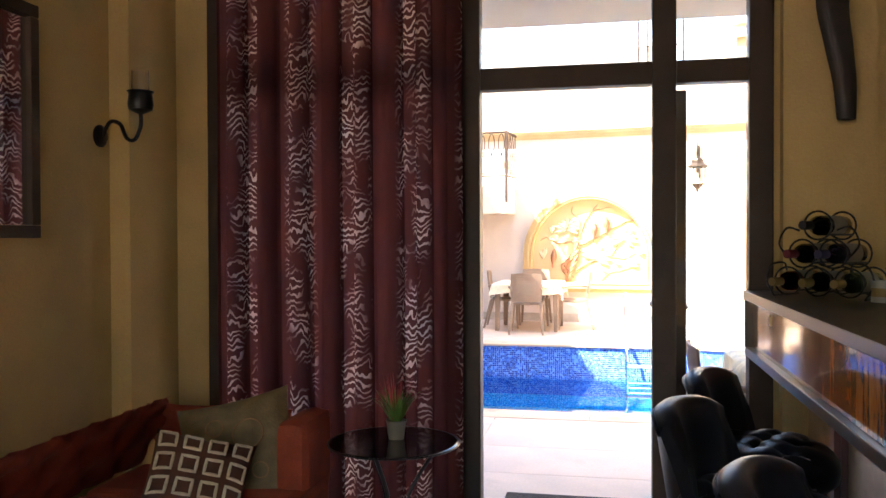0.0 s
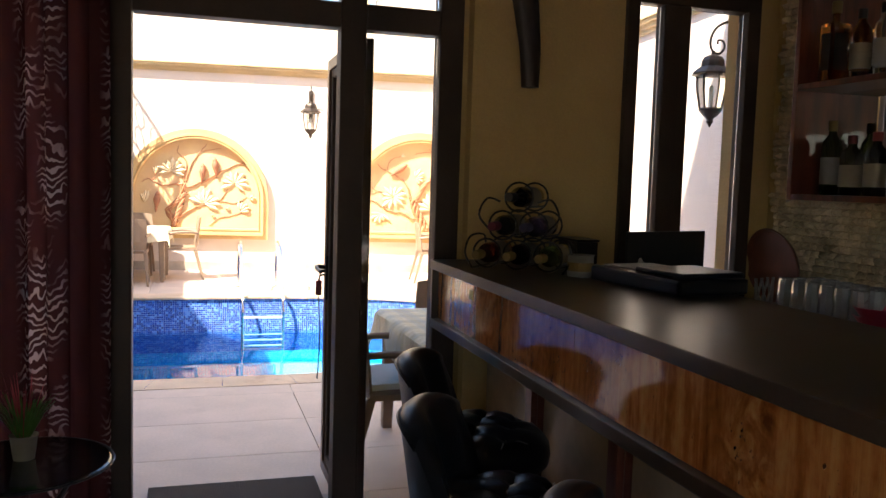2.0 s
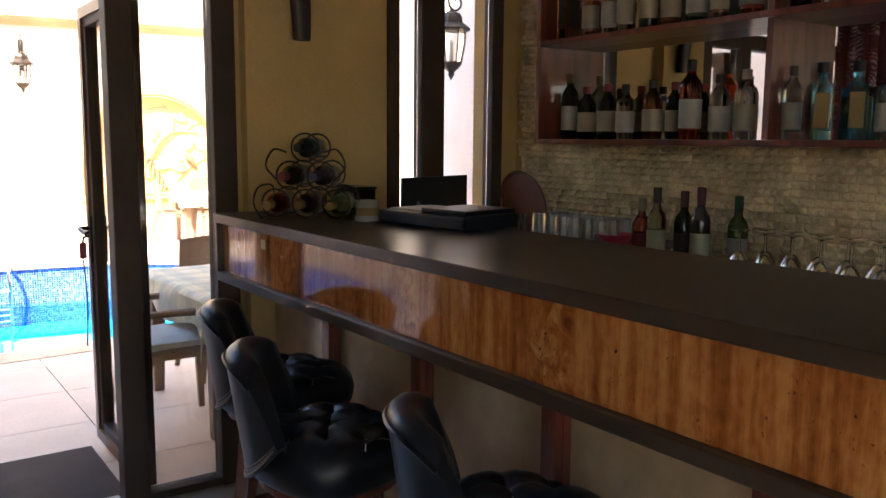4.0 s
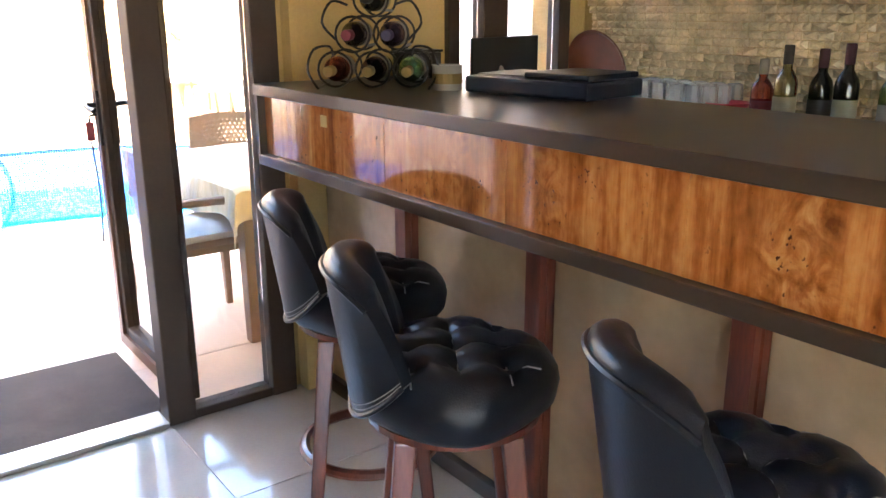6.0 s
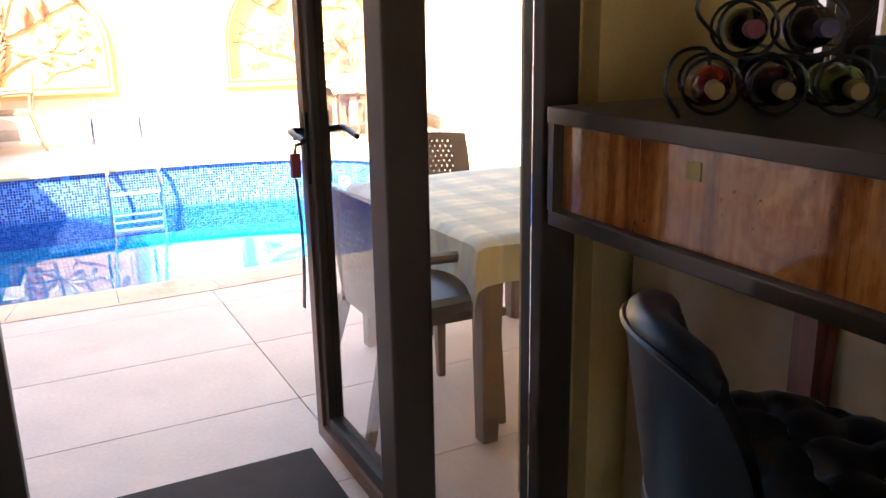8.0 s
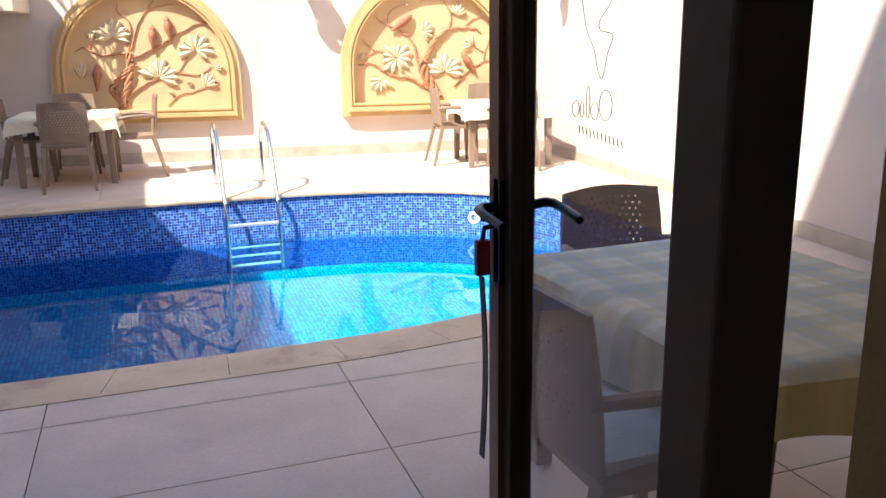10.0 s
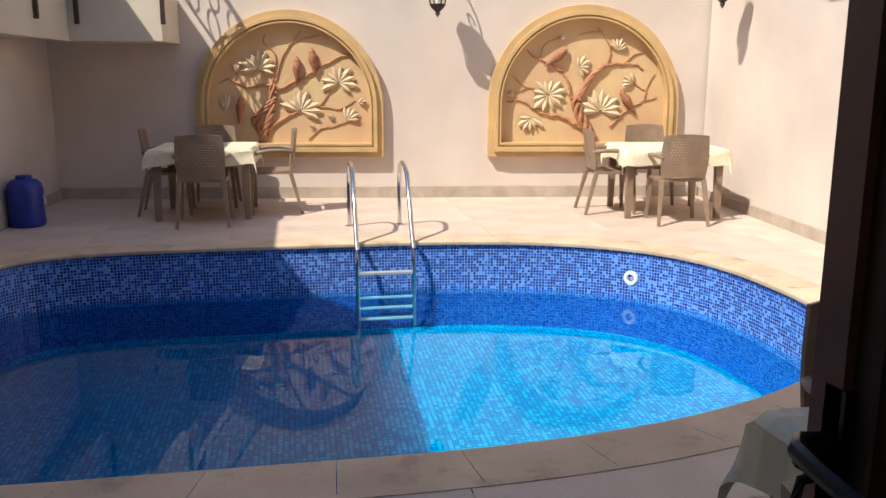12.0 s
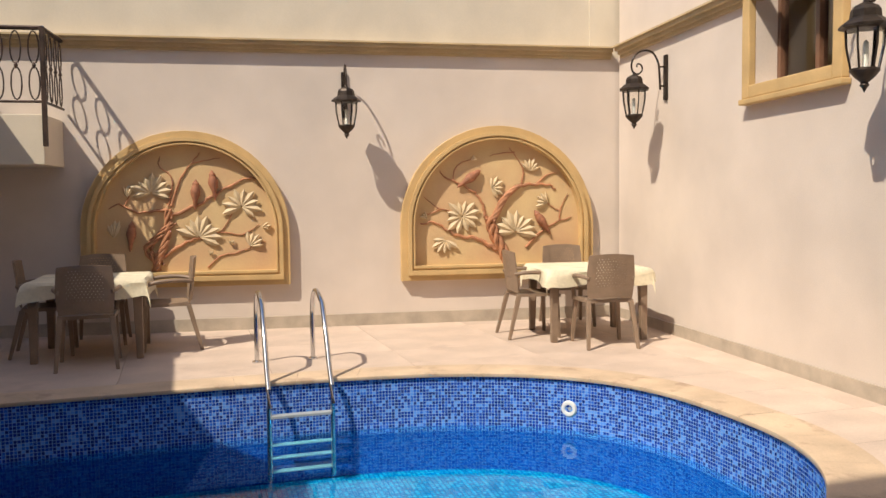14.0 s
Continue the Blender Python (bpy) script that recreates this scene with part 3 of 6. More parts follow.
def flower(bm, x, z, size, petals, rnd, spread=math.pi * 1.2, lean=math.pi / 2):
    for k in range(petals):
        a = lean + (k / max(1, petals - 1) - 0.5) * spread
        ln = size * 0.84 * rnd.uniform(0.8, 1.1)
        w = ln * 0.17
        d = Vector((math.cos(a), 0, math.sin(a)))
        s = Vector((-math.sin(a), 0, math.cos(a)))
        c = Vector((x, -0.02, z))
        rows = []
        for t, ww, dep in ((0.05, 0.2, 0.015), (0.4, 0.85, 0.03), (0.72, 0.9, 0.036), (1.0, 0.06, 0.022)):
            m_ = c + d * ln * t
            rows.append([bm.verts.new(m_ + s * w * ww * q + Vector((0, -dep + 0.018 * abs(q), 0))) for q in (-1, 0, 1)])
        for p0, p1 in zip(rows, rows[1:]):
            for q in range(2):
                bm.faces.new((p0[q], p0[q + 1], p1[q + 1], p1[q]))


def relief(u, z, k, flowers, birds, label):
    rnd = random.Random(3)
    thing = empty("wall_relief", FAR @ pose(u, 0, z) @ Matrix.Scale(k, 4), label, "relief", "arched reliefs on the courtyard wall")
    spring = 1.02
    for nm, ro, ri, zo, zi, d in (("outer_moulding", 1.1, 1.03, 0.42, 0.48, 0.09), ("middle_moulding", 1.03, 0.985, 0.48, 0.535, 0.13), ("bead_moulding", 0.985, 0.968, 0.535, 0.555, 0.105), ("inner_moulding", 0.968, 0.95, 0.555, 0.585, 0.12)):
        bm = bmesh.new()
        arch_band(bm, ro, ri, zo, zi, spring, -d, 0.0)
        part(nm, bm, M_STUCCO, thing, bevel=0.004)
    bm = bmesh.new()
    pts = [(-0.96, 0.575), (0.96, 0.575)] + [(0.96 * math.cos(a), spring + 0.96 * math.sin(a)) for a in (math.pi * k / 28 for k in range(29))]
    bm.faces.new([bm.verts.new((x, -0.012, z)) for x, z in pts])
    part("panel", bm, M_PANEL, thing, "ochre painted relief ground")
    for x, z, size, n, ln, sp in flowers:
        bm = bmesh.new()
        flower(bm, x, z, size, n, rnd, sp, ln)
        part("flower", bm, M_PETAL, thing, "cream raised magnolia petals", smooth=True)
    for x, z, a in birds:
        bm = bmesh.new()
        tr = Matrix.Rotation(a, 3, "Y")
        lathe(bm, ((0.004, -0.17), (0.018, -0.13), (0.026, -0.07), (0.05, 0.0), (0.054, 0.04), (0.04, 0.085), (0.034, 0.1), (0.036, 0.118), (0.02, 0.14), (0.004, 0.165)), 12, at=(x, -0.04, z), turn=tr)
        part("shape", bm, M_BIRD, thing, "small brown raised oval shape", smooth=True)
    return thing


wr = relief(-5.045, 0.066, 1.01, ((-0.37, 1.45, 0.27, 9, 1.5, 3.6), (0.58, 1.29, 0.25, 9, 1.4, 4.2), (0.12, 0.96, 0.29, 9, 1.2, 3.2), (0.66, 0.85, 0.19, 5, 0.9, 1.6), (-0.62, 1.4, 0.15, 3, 1.5, 0.7), (-0.77, 0.96, 0.22, 4, 1.6, 0.7), (0.8, 1.06, 0.11, 3, 0.2, 1.0), (0.46, 0.86, 0.09, 3, 1.5, 0.7), (0.24, 0.75, 0.08, 3, 1.5, 0.7)),
            ((0.093, 1.43, 0.05), (0.287, 1.53, -0.1), (-0.59, 0.98, 0.1)), "arched yellow framed relief of a magnolia tree")
twisted(wr, 0.022, 0.03, (-0.34, 0.6), (-0.31, 0.74), (-0.24, 0.9), (-0.2, 1.1), (-0.2, 1.27))
twisted(wr, 0.014, 0.045, (-0.3, 0.66), (-0.42, 0.84), (-0.3, 0.98), (-0.16, 1.12))
limb(wr, 0.03, 0.012, (-0.2, 1.22), (-0.127, 1.216), (0.17, 1.345), (0.4, 1.487), (0.636, 1.6), (0.74, 1.6))
limb(wr, 0.022, 0.008, (-0.204, 1.268), (-0.36, 1.25), (-0.527, 1.24), (-0.708, 1.33), (-0.81, 1.28))
limb(wr, 0.011, 0.006, (-0.66, 1.3), (-0.6, 1.42), (-0.62, 1.52))
limb(wr, 0.016, 0.006, (-0.17, 1.3), (-0.062, 1.6), (0.067, 1.78), (0.145, 1.88))
limb(wr, 0.011, 0.005, (0.06, 1.77), (0.2, 1.8), (0.36, 1.83))
limb(wr, 0.014, 0.006, (-0.2, 1.3), (-0.15, 1.6), (-0.28, 1.74), (-0.27, 1.84))
limb(wr, 0.026, 0.014, (-0.3, 0.72), (-0.11, 0.854), (0.04, 0.93), (0.12, 0.95))
limb(wr, 0.014, 0.006, (0.12, 0.95), (0.35, 1.01), (0.58, 0.983), (0.765, 1.087))
limb(wr, 0.01, 0.007, (0.35, 1.01), (0.44, 1.14), (0.5, 1.28))
limb(wr, 0.011, 0.005, (0.2, 0.62), (0.35, 0.75), (0.506, 0.777), (0.71, 0.85), (0.84, 0.9))
wr = relief(-1.51, 0.045, 1.055, ((-0.405, 1.12, 0.25, 12, 1.6, 5.6), (0.205, 0.94, 0.29, 9, 1.5, 3.4), (-0.6, 0.86, 0.2, 6, 4.4, 2.6), (0.58, 1.26, 0.16, 5, 2.6, 1.6), (-0.07, 1.43, 0.17, 6, 0.3, 2.6), (0.374, 1.62, 0.17, 6, 1.4, 2.0), (-0.3, 1.74, 0.09, 3, 0.6, 0.8), (-0.8, 1.1, 0.1, 3, 2.4, 0.9)),
            ((-0.327, 1.537, 0.95), (0.517, 1.043, -0.6)), "arched yellow framed relief of a blossoming tree")
twisted(wr, 0.034, 0.042, (0.12, 0.6), (0.05, 0.75), (-0.05, 0.93), (-0.09, 1.1))
twisted(wr, 0.022, 0.026, (-0.07, 1.06), (-0.016, 1.147), (0.088, 1.33), (0.244, 1.459))
limb(wr, 0.03, 0.01, (0.2, 1.42), (0.27, 1.46), (0.452, 1.472), (0.61, 1.459), (0.68, 1.4))
limb(wr, 0.014, 0.006, (0.452, 1.475), (0.58, 1.576), (0.7, 1.6))
limb(wr, 0.014, 0.006, (0.27, 1.46), (0.3, 1.62), (0.24, 1.745), (0.14, 1.88))
limb(wr, 0.01, 0.005, (0.2, 1.83), (0.05, 1.82), (-0.09, 1.79))
limb(wr, 0.03, 0.016, (-0.09, 1.06), (-0.145, 1.12), (-0.17, 1.25), (-0.25, 1.38))
limb(wr, 0.02, 0.007, (-0.25, 1.38), (-0.43, 1.485), (-0.587, 1.55), (-0.65, 1.62))
limb(wr, 0.01, 0.005, (-0.5, 1.51), (-0.49, 1.63), (-0.42, 1.71), (-0.3, 1.75))
limb(wr, 0.034, 0.012, (0.0, 0.75), (-0.1, 0.79), (-0.25, 0.875), (-0.43, 0.9), (-0.587, 0.978), (-0.717, 1.056), (-0.88, 1.04))
limb(wr, 0.012, 0.006, (-0.43, 1.13), (-0.51, 1.173), (-0.69, 1.225), (-0.83, 1.34))
limb(wr, 0.01, 0.005, (-0.66, 1.2), (-0.78, 1.15), (-0.83, 1.17))
limb(wr, 0.018, 0.007, (0.322, 0.758), (0.478, 0.914), (0.66, 1.03), (0.86, 1.095))
limb(wr, 0.012, 0.006, (0.72, 1.06), (0.738, 1.2), (0.82, 1.36))
limb(wr, 0.01, 0.006, (0.58, 1.26), (0.66, 1.2), (0.73, 1.17))

# ---- lanterns ----
M_BRONZE = mat("dark_bronze", (0.05, 0.036, 0.028), 0.45, 0.6, vary=0.25, scale=14)
M_LGLASS = glass("lantern_glass", (0.95, 0.93, 0.88), 0.05)


def lantern(m):
    thing = empty("wall_lantern", m, "dark bronze wall lantern on a scrolled arm", "lantern", "lanterns on the courtyard walls")
    bm = bmesh.new()
    box(bm, -0.032, 0.032, -0.03, 0.0, -0.235, 0.235)
    part("wall_plate", bm, M_BRONZE, thing, bevel=0.008)
    bm = bmesh.new()
    pts = [(0, -0.075, -0.13), (0, -0.085, 0.02), (0, -0.1, 0.15), (0, -0.16, 0.25), (0, -0.25, 0.275), (0, -0.35, 0.23), (0, -0.4, 0.13), (0, -0.38, 0.045), (0, -0.32, 0.03), (0, -0.28, 0.075), (0, -0.295, 0.125), (0, -0.335, 0.13), (0, -0.34, 0.1)]
    tube(bm, smooth_line(pts, 5), 0.012, 0.008)
    for z in (-0.09, 0.11):
        tube(bm, [(0, -0.02, z), (0, -0.088, z)], 0.01, sides=6)
    part("scroll_arm", bm, M_BRONZE, thing, smooth=True)
    c = (0, -0.37, 0)
    bm = bmesh.new()
    lathe(bm, ((0.012, 0.05), (0.02, 0.02), (0.045, 0.01), (0.075, -0.005), (0.09, -0.03), (0.095, -0.075), (0.13, -0.1), (0.16, -0.125), (0.16, -0.14), (0.12, -0.15)), 8, at=c)
    part("roof", bm, M_BRONZE, thing)
    bm = bmesh.new()
    lathe(bm, ((0.112, -0.151), (0.108, -0.25), (0.08, -0.4)), 6, at=c, cap=False)
    part("glass_body", bm, M_LGLASS, thing, "clear hexagonal lantern glass").visible_shadow = False
    for k in range(6):
        bm = bmesh.new()
        a = math.pi * 2 * k / 6
        tube(bm, [(r * math.cos(a), -0.37 + r * math.sin(a), z) for r, z in ((0.115, -0.148), (0.111, -0.25), (0.082, -0.4))], 0.007, sides=6)
        part("rib", bm, M_BRONZE, thing)
    bm = bmesh.new()
    lathe(bm, ((0.09, -0.395), (0.092, -0.41), (0.06, -0.45), (0.036, -0.47), (0.022, -0.485), (0.03, -0.5), (0.014, -0.52), (0.002, -0.545)), 12, at=c)
    part("finial", bm, M_BRONZE, thing, smooth=True)
    bm = bmesh.new()
    lathe(bm, ((0.018, -0.4), (0.018, -0.24), (0.006, -0.22)), 8, at=c)
    part("candle_tube", bm, M_WHITE, thing)
    return thing


lamp = lantern(FAR @ pose(-3.293, 0, 2.645))
for v, z in ((-1.29, 2.685), (-4.77, 2.61), (-7.37, 2.535)):
    copy_thing(lamp, RIGHT @ pose(0, v, z, 0, 0, -90))

# ---- courtyard window ----
w3 = empty("window_3", RIGHT @ pose(0, 0.06, -0.04), "yellow framed window opening in the courtyard wall", "window", kind="structure")
for d in ((-4.21, -4.1, 2.3, 3.91), (-3.01, -2.9, 2.3, 3.91), (-4.1, -3.01, 2.3, 2.41), (-4.1, -3.01, 3.8, 3.91)):
    block("moulding", (-0.07, -0.001, *d), M_STUCCO, w3, 0.012)
block("moulding_step", (-0.09, -0.001, -4.23, -2.88, 2.25, 2.298), M_STUCCO, w3, 0.01)
block("pane", (0.24, 0.246, -4.1, -3.01, 2.41, 3.8), M_GLASS, w3)
for d in ((-4.098, -4.05, 2.412, 3.798), (-3.06, -3.012, 2.412, 3.798), (-4.049, -3.061, 2.412, 2.46), (-3.58, -3.53, 2.461, 3.75)):
    block("window_frame", (0.2, 0.28, *d), M_LEAF_SIDE, w3, 0.004)
room = structure("wall_window_room", "dim room behind the courtyard window", "wall", (1.2, 1.3, -5.0, -2.2, 2.1, 4.1), (0.301, 1.3, -5.1, -5.0, 2.1, 4.1), (0.301, 1.3, -2.2, -2.1, 2.1, 4.1), (0.301, 1.3, -5.1, -2.1, 4.1, 4.2), (0.301, 1.3, -5.1, -2.1, 2.0, 2.1), material=M_PLASTER_IN)
room.matrix_basis = RIGHT

# ---- balcony ----
balcony = empty("balcony", FAR @ pose(-0.19, 0, 0.01), "plastered balcony with an ornate iron railing", "balcony", kind="structure")
block("slab", (-7.33, -6.12, -0.7, -0.002, 1.8, 2.3), M_PLASTER_UP, balcony, 0.01)
block("side_slab", (-7.4, -7.12, -3.5, -0.701, 1.8, 2.3), M_PLASTER_UP, balcony, 0.01)
M_IRON = mat("brown_wrought_iron", (0.07, 0.045, 0.035), 0.5, 0.5, vary=0.2, scale=10)


def railing(p0, p1, posts):
    p0, p1 = Vector(p0), Vector(p1)
    d = (p1 - p0)
    L = d.length
    d.normalize()
    for z, r in ((3.14, 0.024), (2.42, 0.014)):
        bm = bmesh.new()
        tube(bm, [p0 + Vector((0, 0, z)), p1 + Vector((0, 0, z))], r)
        part("hand_rail" if r > 0.02 else "foot_rail", bm, M_IRON, balcony, smooth=True)
    n = max(2, round(L / 0.17))
    for k in range(n):
        bm = bmesh.new()
        c = p0 + d * (L * (k + 0.5) / n)
        for zc, h, w_ in ((2.6, 0.16, 0.05), (2.95, 0.16, 0.05)):
            tube(bm, [c + d * w_ * math.sin(a) + Vector((0, 0, zc + h * math.cos(a))) for a in (2 * math.pi * i / 16 for i in range(16))], 0.008, sides=5, closed=True)
        lathe(bm, ((0.004, 2.74), (0.022, 2.775), (0.004, 2.81)), 8, at=c)
        part("ring_baluster", bm, M_IRON, balcony, smooth=True)
    for q in posts:
        bm = bmesh.new()
        c = p0 + d * (L * q)
        box(bm, c.x - 0.022, c.x + 0.022, c.y - 0.022, c.y + 0.022, 1.98, 3.16)
        part("post", bm, M_IRON, balcony, bevel=0.004)


railing((-7.1, -0.72, 0), (-6.1, -0.72, 0), (0.08, 1.0))
railing((-6.1, -0.72, 0), (-6.1, -0.03, 0), ())
railing((-7.1, -3.4, 0), (-7.1, -0.74, 0), (0.3, 0.7))

# ---- roofs beyond the far wall ----
ledge = structure("trim_upper", "grey ledge along the upper courtyard wall", "ledge", (-2.29, 0.4, 0.03, 0.068, 4.75, 4.83), material=M_SKIRT, bevel=0.01)
ledge.matrix_basis = FAR
stack = empty("chimney", FAR @ pose(-2.56, 0.2, 4.281), "short plastered chimney with a tiled cap", "chimney")
bm = bmesh.new()
taper(bm, (0, 0, 0), (0, 0, 0.3), 0.36, 0.3)
part("shaft", bm, M_CORNICE, stack, bevel=0.01)
block("cap", (-0.25, 0.25, -0.25, 0.25, 0.3, 0.35), M_PLASTER_UP, stack, 0.015, "projecting pale cap")
bm = bmesh.new()
lathe(bm, ((0.17, 0.351), (0.17, 0.5), (0.22, 0.52), (0.2, 0.56), (0.05, 0.66)), 16)
part("pot", bm, M_CORNICE, stack, "tan chimney pot", smooth=True)
fence = empty("roof_railing", FAR @ pose(-0.65, 0.22, 4.281), "thin dark metal railing on the flat roof", "railing")
for x in (-3.6, -3.45, -3.0, -2.88):
    bm = bmesh.new()
    tube(bm, [(x, 0, 0.0), (x, 0, 0.95)], 0.018, sides=6)
    part("post", bm, M_IRON, fence)
for z in (0.3, 0.95):
    bm = bmesh.new()
    tube(bm, [(-3.6, 0, z), (-2.88, 0, z)], 0.011, sides=6)
    part("bar", bm, M_IRON, fence)
house = empty("neighbour_house", pose(-1.2, 24.0, DECK - 0.02), "pale rendered house beyond the courtyard wall", "house")
block("wall", (-3.2, 2.6, 0.0, 6.0, 0.0, 7.6), M_PLASTER_UP, house)
block("roof", (-3.5, 2.9, -0.3, 6.3, 7.601, 7.85), M_CEIL, house, 0.02)
for x in (-2.0, 0.2, 1.6):
    w_ = block("window", (x - 0.45, x + 0.45, -0.03, -0.002, 3.0, 4.5), M_FRAME, house, 0.01)
    part_ = block("pane", (x - 0.38, x + 0.38, -0.036, -0.031, 3.07, 4.43), mat("dark_pane", (0.05, 0.06, 0.08), 0.08), w_)

# ---- courtyard tables and chairs ----
M_RATTAN = mat("taupe_moulded_plastic", (0.25, 0.175, 0.12), 0.5, vary=0.08, scale=8, grain=0.05, bump=0.2, bscale=160)
M_CLOTH = mat("cream_tablecloth", (0.74, 0.66, 0.48), 0.85, vary=0.08, scale=5, grain=0.05, gscale=40, bump=0.3, bscale=25)
M_PAD = mat("pale_blue_cushion", (0.55, 0.60, 0.60), 0.85, vary=0.08, scale=9, bump=0.25, bscale=120)


def chair(name="garden_chair"):
    """A moulded garden chair facing +y, with a pierced back and arms."""
    thing = empty(name, None, "taupe moulded garden chair with a pierced woven back", "chair", "chairs round the courtyard tables")
    bm = bmesh.new()
    sheet(bm, 6, 6, lambda u, v: Vector(((u - 0.5) * (0.44 + 0.03 * v), -0.2 + 0.43 * v, 0.445 - 0.018 * math.sin(math.pi * u) * math.sin(math.pi * v) - 0.012 * max(0, v - 0.8) * 5)))
    thick(bm, 0.03)
    part("seat", bm, M_RATTAN, thing, smooth=True)
    bm = bmesh.new()
    nu, nv = 61, 49

    def back(u, v):
        w = 0.42 + 0.03 * math.sin(math.pi * v)
        bow = 0.035 * math.sin(math.pi * u)
        return Vector(((u - 0.5) * w, -0.2 - 0.045 * v - bow, 0.45 + 0.4 * v + 0.015 * math.sin(math.pi * u)))
    g = [[bm.verts.new(back(i / nu, j / nv)) for j in range(nv + 1)] for i in range(nu + 1)]
    for i in range(nu):
        for j in range(nv):
            if j % 3 == 1 and (i + (j // 3 % 2) * 2) % 4 == 1 and 9 < i < nu - 10 and 11 < j < nv - 5:
                continue
            bm.faces.new((g[i][j], g[i + 1][j], g[i + 1][j + 1], g[i][j + 1]))
    thick(bm, 0.014)
    part("backrest", bm, M_RATTAN, thing, "woven pattern of small square holes")
    for sx in (-1, 1):
        bm = bmesh.new()
        taper(bm, (sx * 0.235, 0.21, 0.0), (sx * 0.205, 0.19, 0.43), 0.03, 0.045)
        part("leg", bm, M_RATTAN, thing, bevel=0.005)
        bm = bmesh.new()
        taper(bm, (sx * 0.235, -0.3, 0.0), (sx * 0.2, -0.19, 0.43), 0.03, 0.045)
        part("leg", bm, M_RATTAN, thing, bevel=0.005)
        bm = bmesh.new()
        pts = smooth_line([(sx * 0.2, -0.23, 0.64), (sx * 0.245, -0.12, 0.655), (sx * 0.255, 0.05, 0.65), (sx * 0.245, 0.17, 0.62), (sx * 0.23, 0.2, 0.54), (sx * 0.22, 0.19, 0.43)], 3)
        tube(bm, pts, 0.019, 0.021, sides=8)
        part("armrest", bm, M_RATTAN, thing, smooth=True)
    return thing


def table(m, w=0.92, d=0.92):
    thing = empty("garden_table", m, "taupe plastic garden table with square legs", "table", "courtyard tables")
    block("tabletop", (-w / 2, w / 2, -d / 2, d / 2, 0.69, 0.725), M_RATTAN, thing, 0.008)
    for sx in (-1, 1):
        block("apron", (sx * (w / 2 - 0.07) - 0.012, sx * (w / 2 - 0.07) + 0.012, -d / 2 + 0.09, d / 2 - 0.09, 0.63, 0.689), M_RATTAN, thing)
        for sy in (-1, 1):
            bm = bmesh.new()
            taper(bm, (sx * (w / 2 - 0.05), sy * (d / 2 - 0.05), 0.0), (sx * (w / 2 - 0.06), sy * (d / 2 - 0.06), 0.689), 0.06, 0.085)
            part("leg", bm, M_RATTAN, thing, bevel=0.006)
    return thing


def tablecloth(m, w, d, hang, seed, label, material):
    """A cloth laid over a table: flat on top, rippled where it hangs."""
    rnd = random.Random(seed)
    ph = [rnd.uniform(0, 6.28) for _ in range(4)]
    W, D = w / 2 + hang, d / 2 + hang

    def f(u, v):
        x, y = (u - 0.5) * 2 * W, (v - 0.5) * 2 * D
        ox, oy = max(0, abs(x) - w / 2), max(0, abs(y) - d / 2)
        drop = math.hypot(ox, oy) if ox and oy else ox + oy
        z = 0.731 - drop * 0.97 - (0.06 * min(ox, oy) / hang if ox and oy else 0)
        flare = 0.012 + 0.02 * math.sin(9 * (x if oy else y) + ph[0]) * min(1, drop / 0.08)
        px = math.copysign(min(abs(x), w / 2 + 0.01 + (flare if ox else 0) + 0.1 * drop), x)
        py = math.copysign(min(abs(y), d / 2 + 0.01 + (flare if oy else 0) + 0.1 * drop), y)
        z += 0.003 * math.sin(7 * x + ph[1]) * math.sin(6 * y + ph[2]) + (0.02 * math.sin(8 * (x + y) + ph[3]) * min(1, drop / 0.1))
        return Vector((px, py, z + 0.002))
    bm = bmesh.new()
    sheet(bm, 40, 40, f)
    thick(bm, 0.002)
    ob = part("tablecloth", bm, material, smooth=True)
    ob.matrix_basis = m
    return tagged(ob, label, "tablecloth")


TA, TC, TB = pose(-1.78, 9.21, DECK, 0, 0, -2), pose(3.106, 8.51, DECK, 0, 0, -9), pose(0.57, 1.075, DECK, 0, 0, 0)
table(TA, 1.0, 0.95), table(TC, 1.04, 0.95)
table(TB, 0.84, 1.1)
tablecloth(TA, 1.01, 0.96, 0.16, 1, "cream cloth draped over a courtyard table", M_CLOTH)
tablecloth(TC, 1.05, 0.96, 0.16, 2, "sunlit cream cloth draped over a courtyard table", M_CLOTH)
M_CLOTH_B = mat("checked_tablecloth", (0.74, 0.68, 0.52), 0.85, vary=0.06, scale=4, grain=0.06, gscale=30, bump=0.3, bscale=30)


def checks(m, pairs):
    """Woven bands both ways over a cloth."""
    nt = m.node_tree
    n, link = nt.nodes.new, nt.links.new
    p = nt.nodes["Principled BSDF"]
    co = n("ShaderNodeTexCoord")
    for axis, scale, phase, color, amount in pairs:
        src = p.inputs["Base Color"].links[0].from_socket
        w_ = n("ShaderNodeTexWave")
        w_.wave_type, w_.bands_direction = "BANDS", axis
        w_.inputs["Scale"].default_value, w_.inputs["Phase Offset"].default_value = scale, phase
        link(co.outputs["Object"], w_.inputs["Vector"])
        r = n("ShaderNodeMapRange")
        r.inputs[1].default_value, r.inputs[2].default_value, r.inputs[4].default_value = 0.55, 0.68, amount
        link(w_.outputs["Fac"], r.inputs[0])
        x = n("ShaderNodeMix")
        x.data_type = "RGBA"
        x.inputs[7].default_value = (*color, 1)
        link(r.outputs[0], x.inputs[0])
        link(src, x.inputs[6])
        link(x.outputs[2], p.inputs["Base Color"])


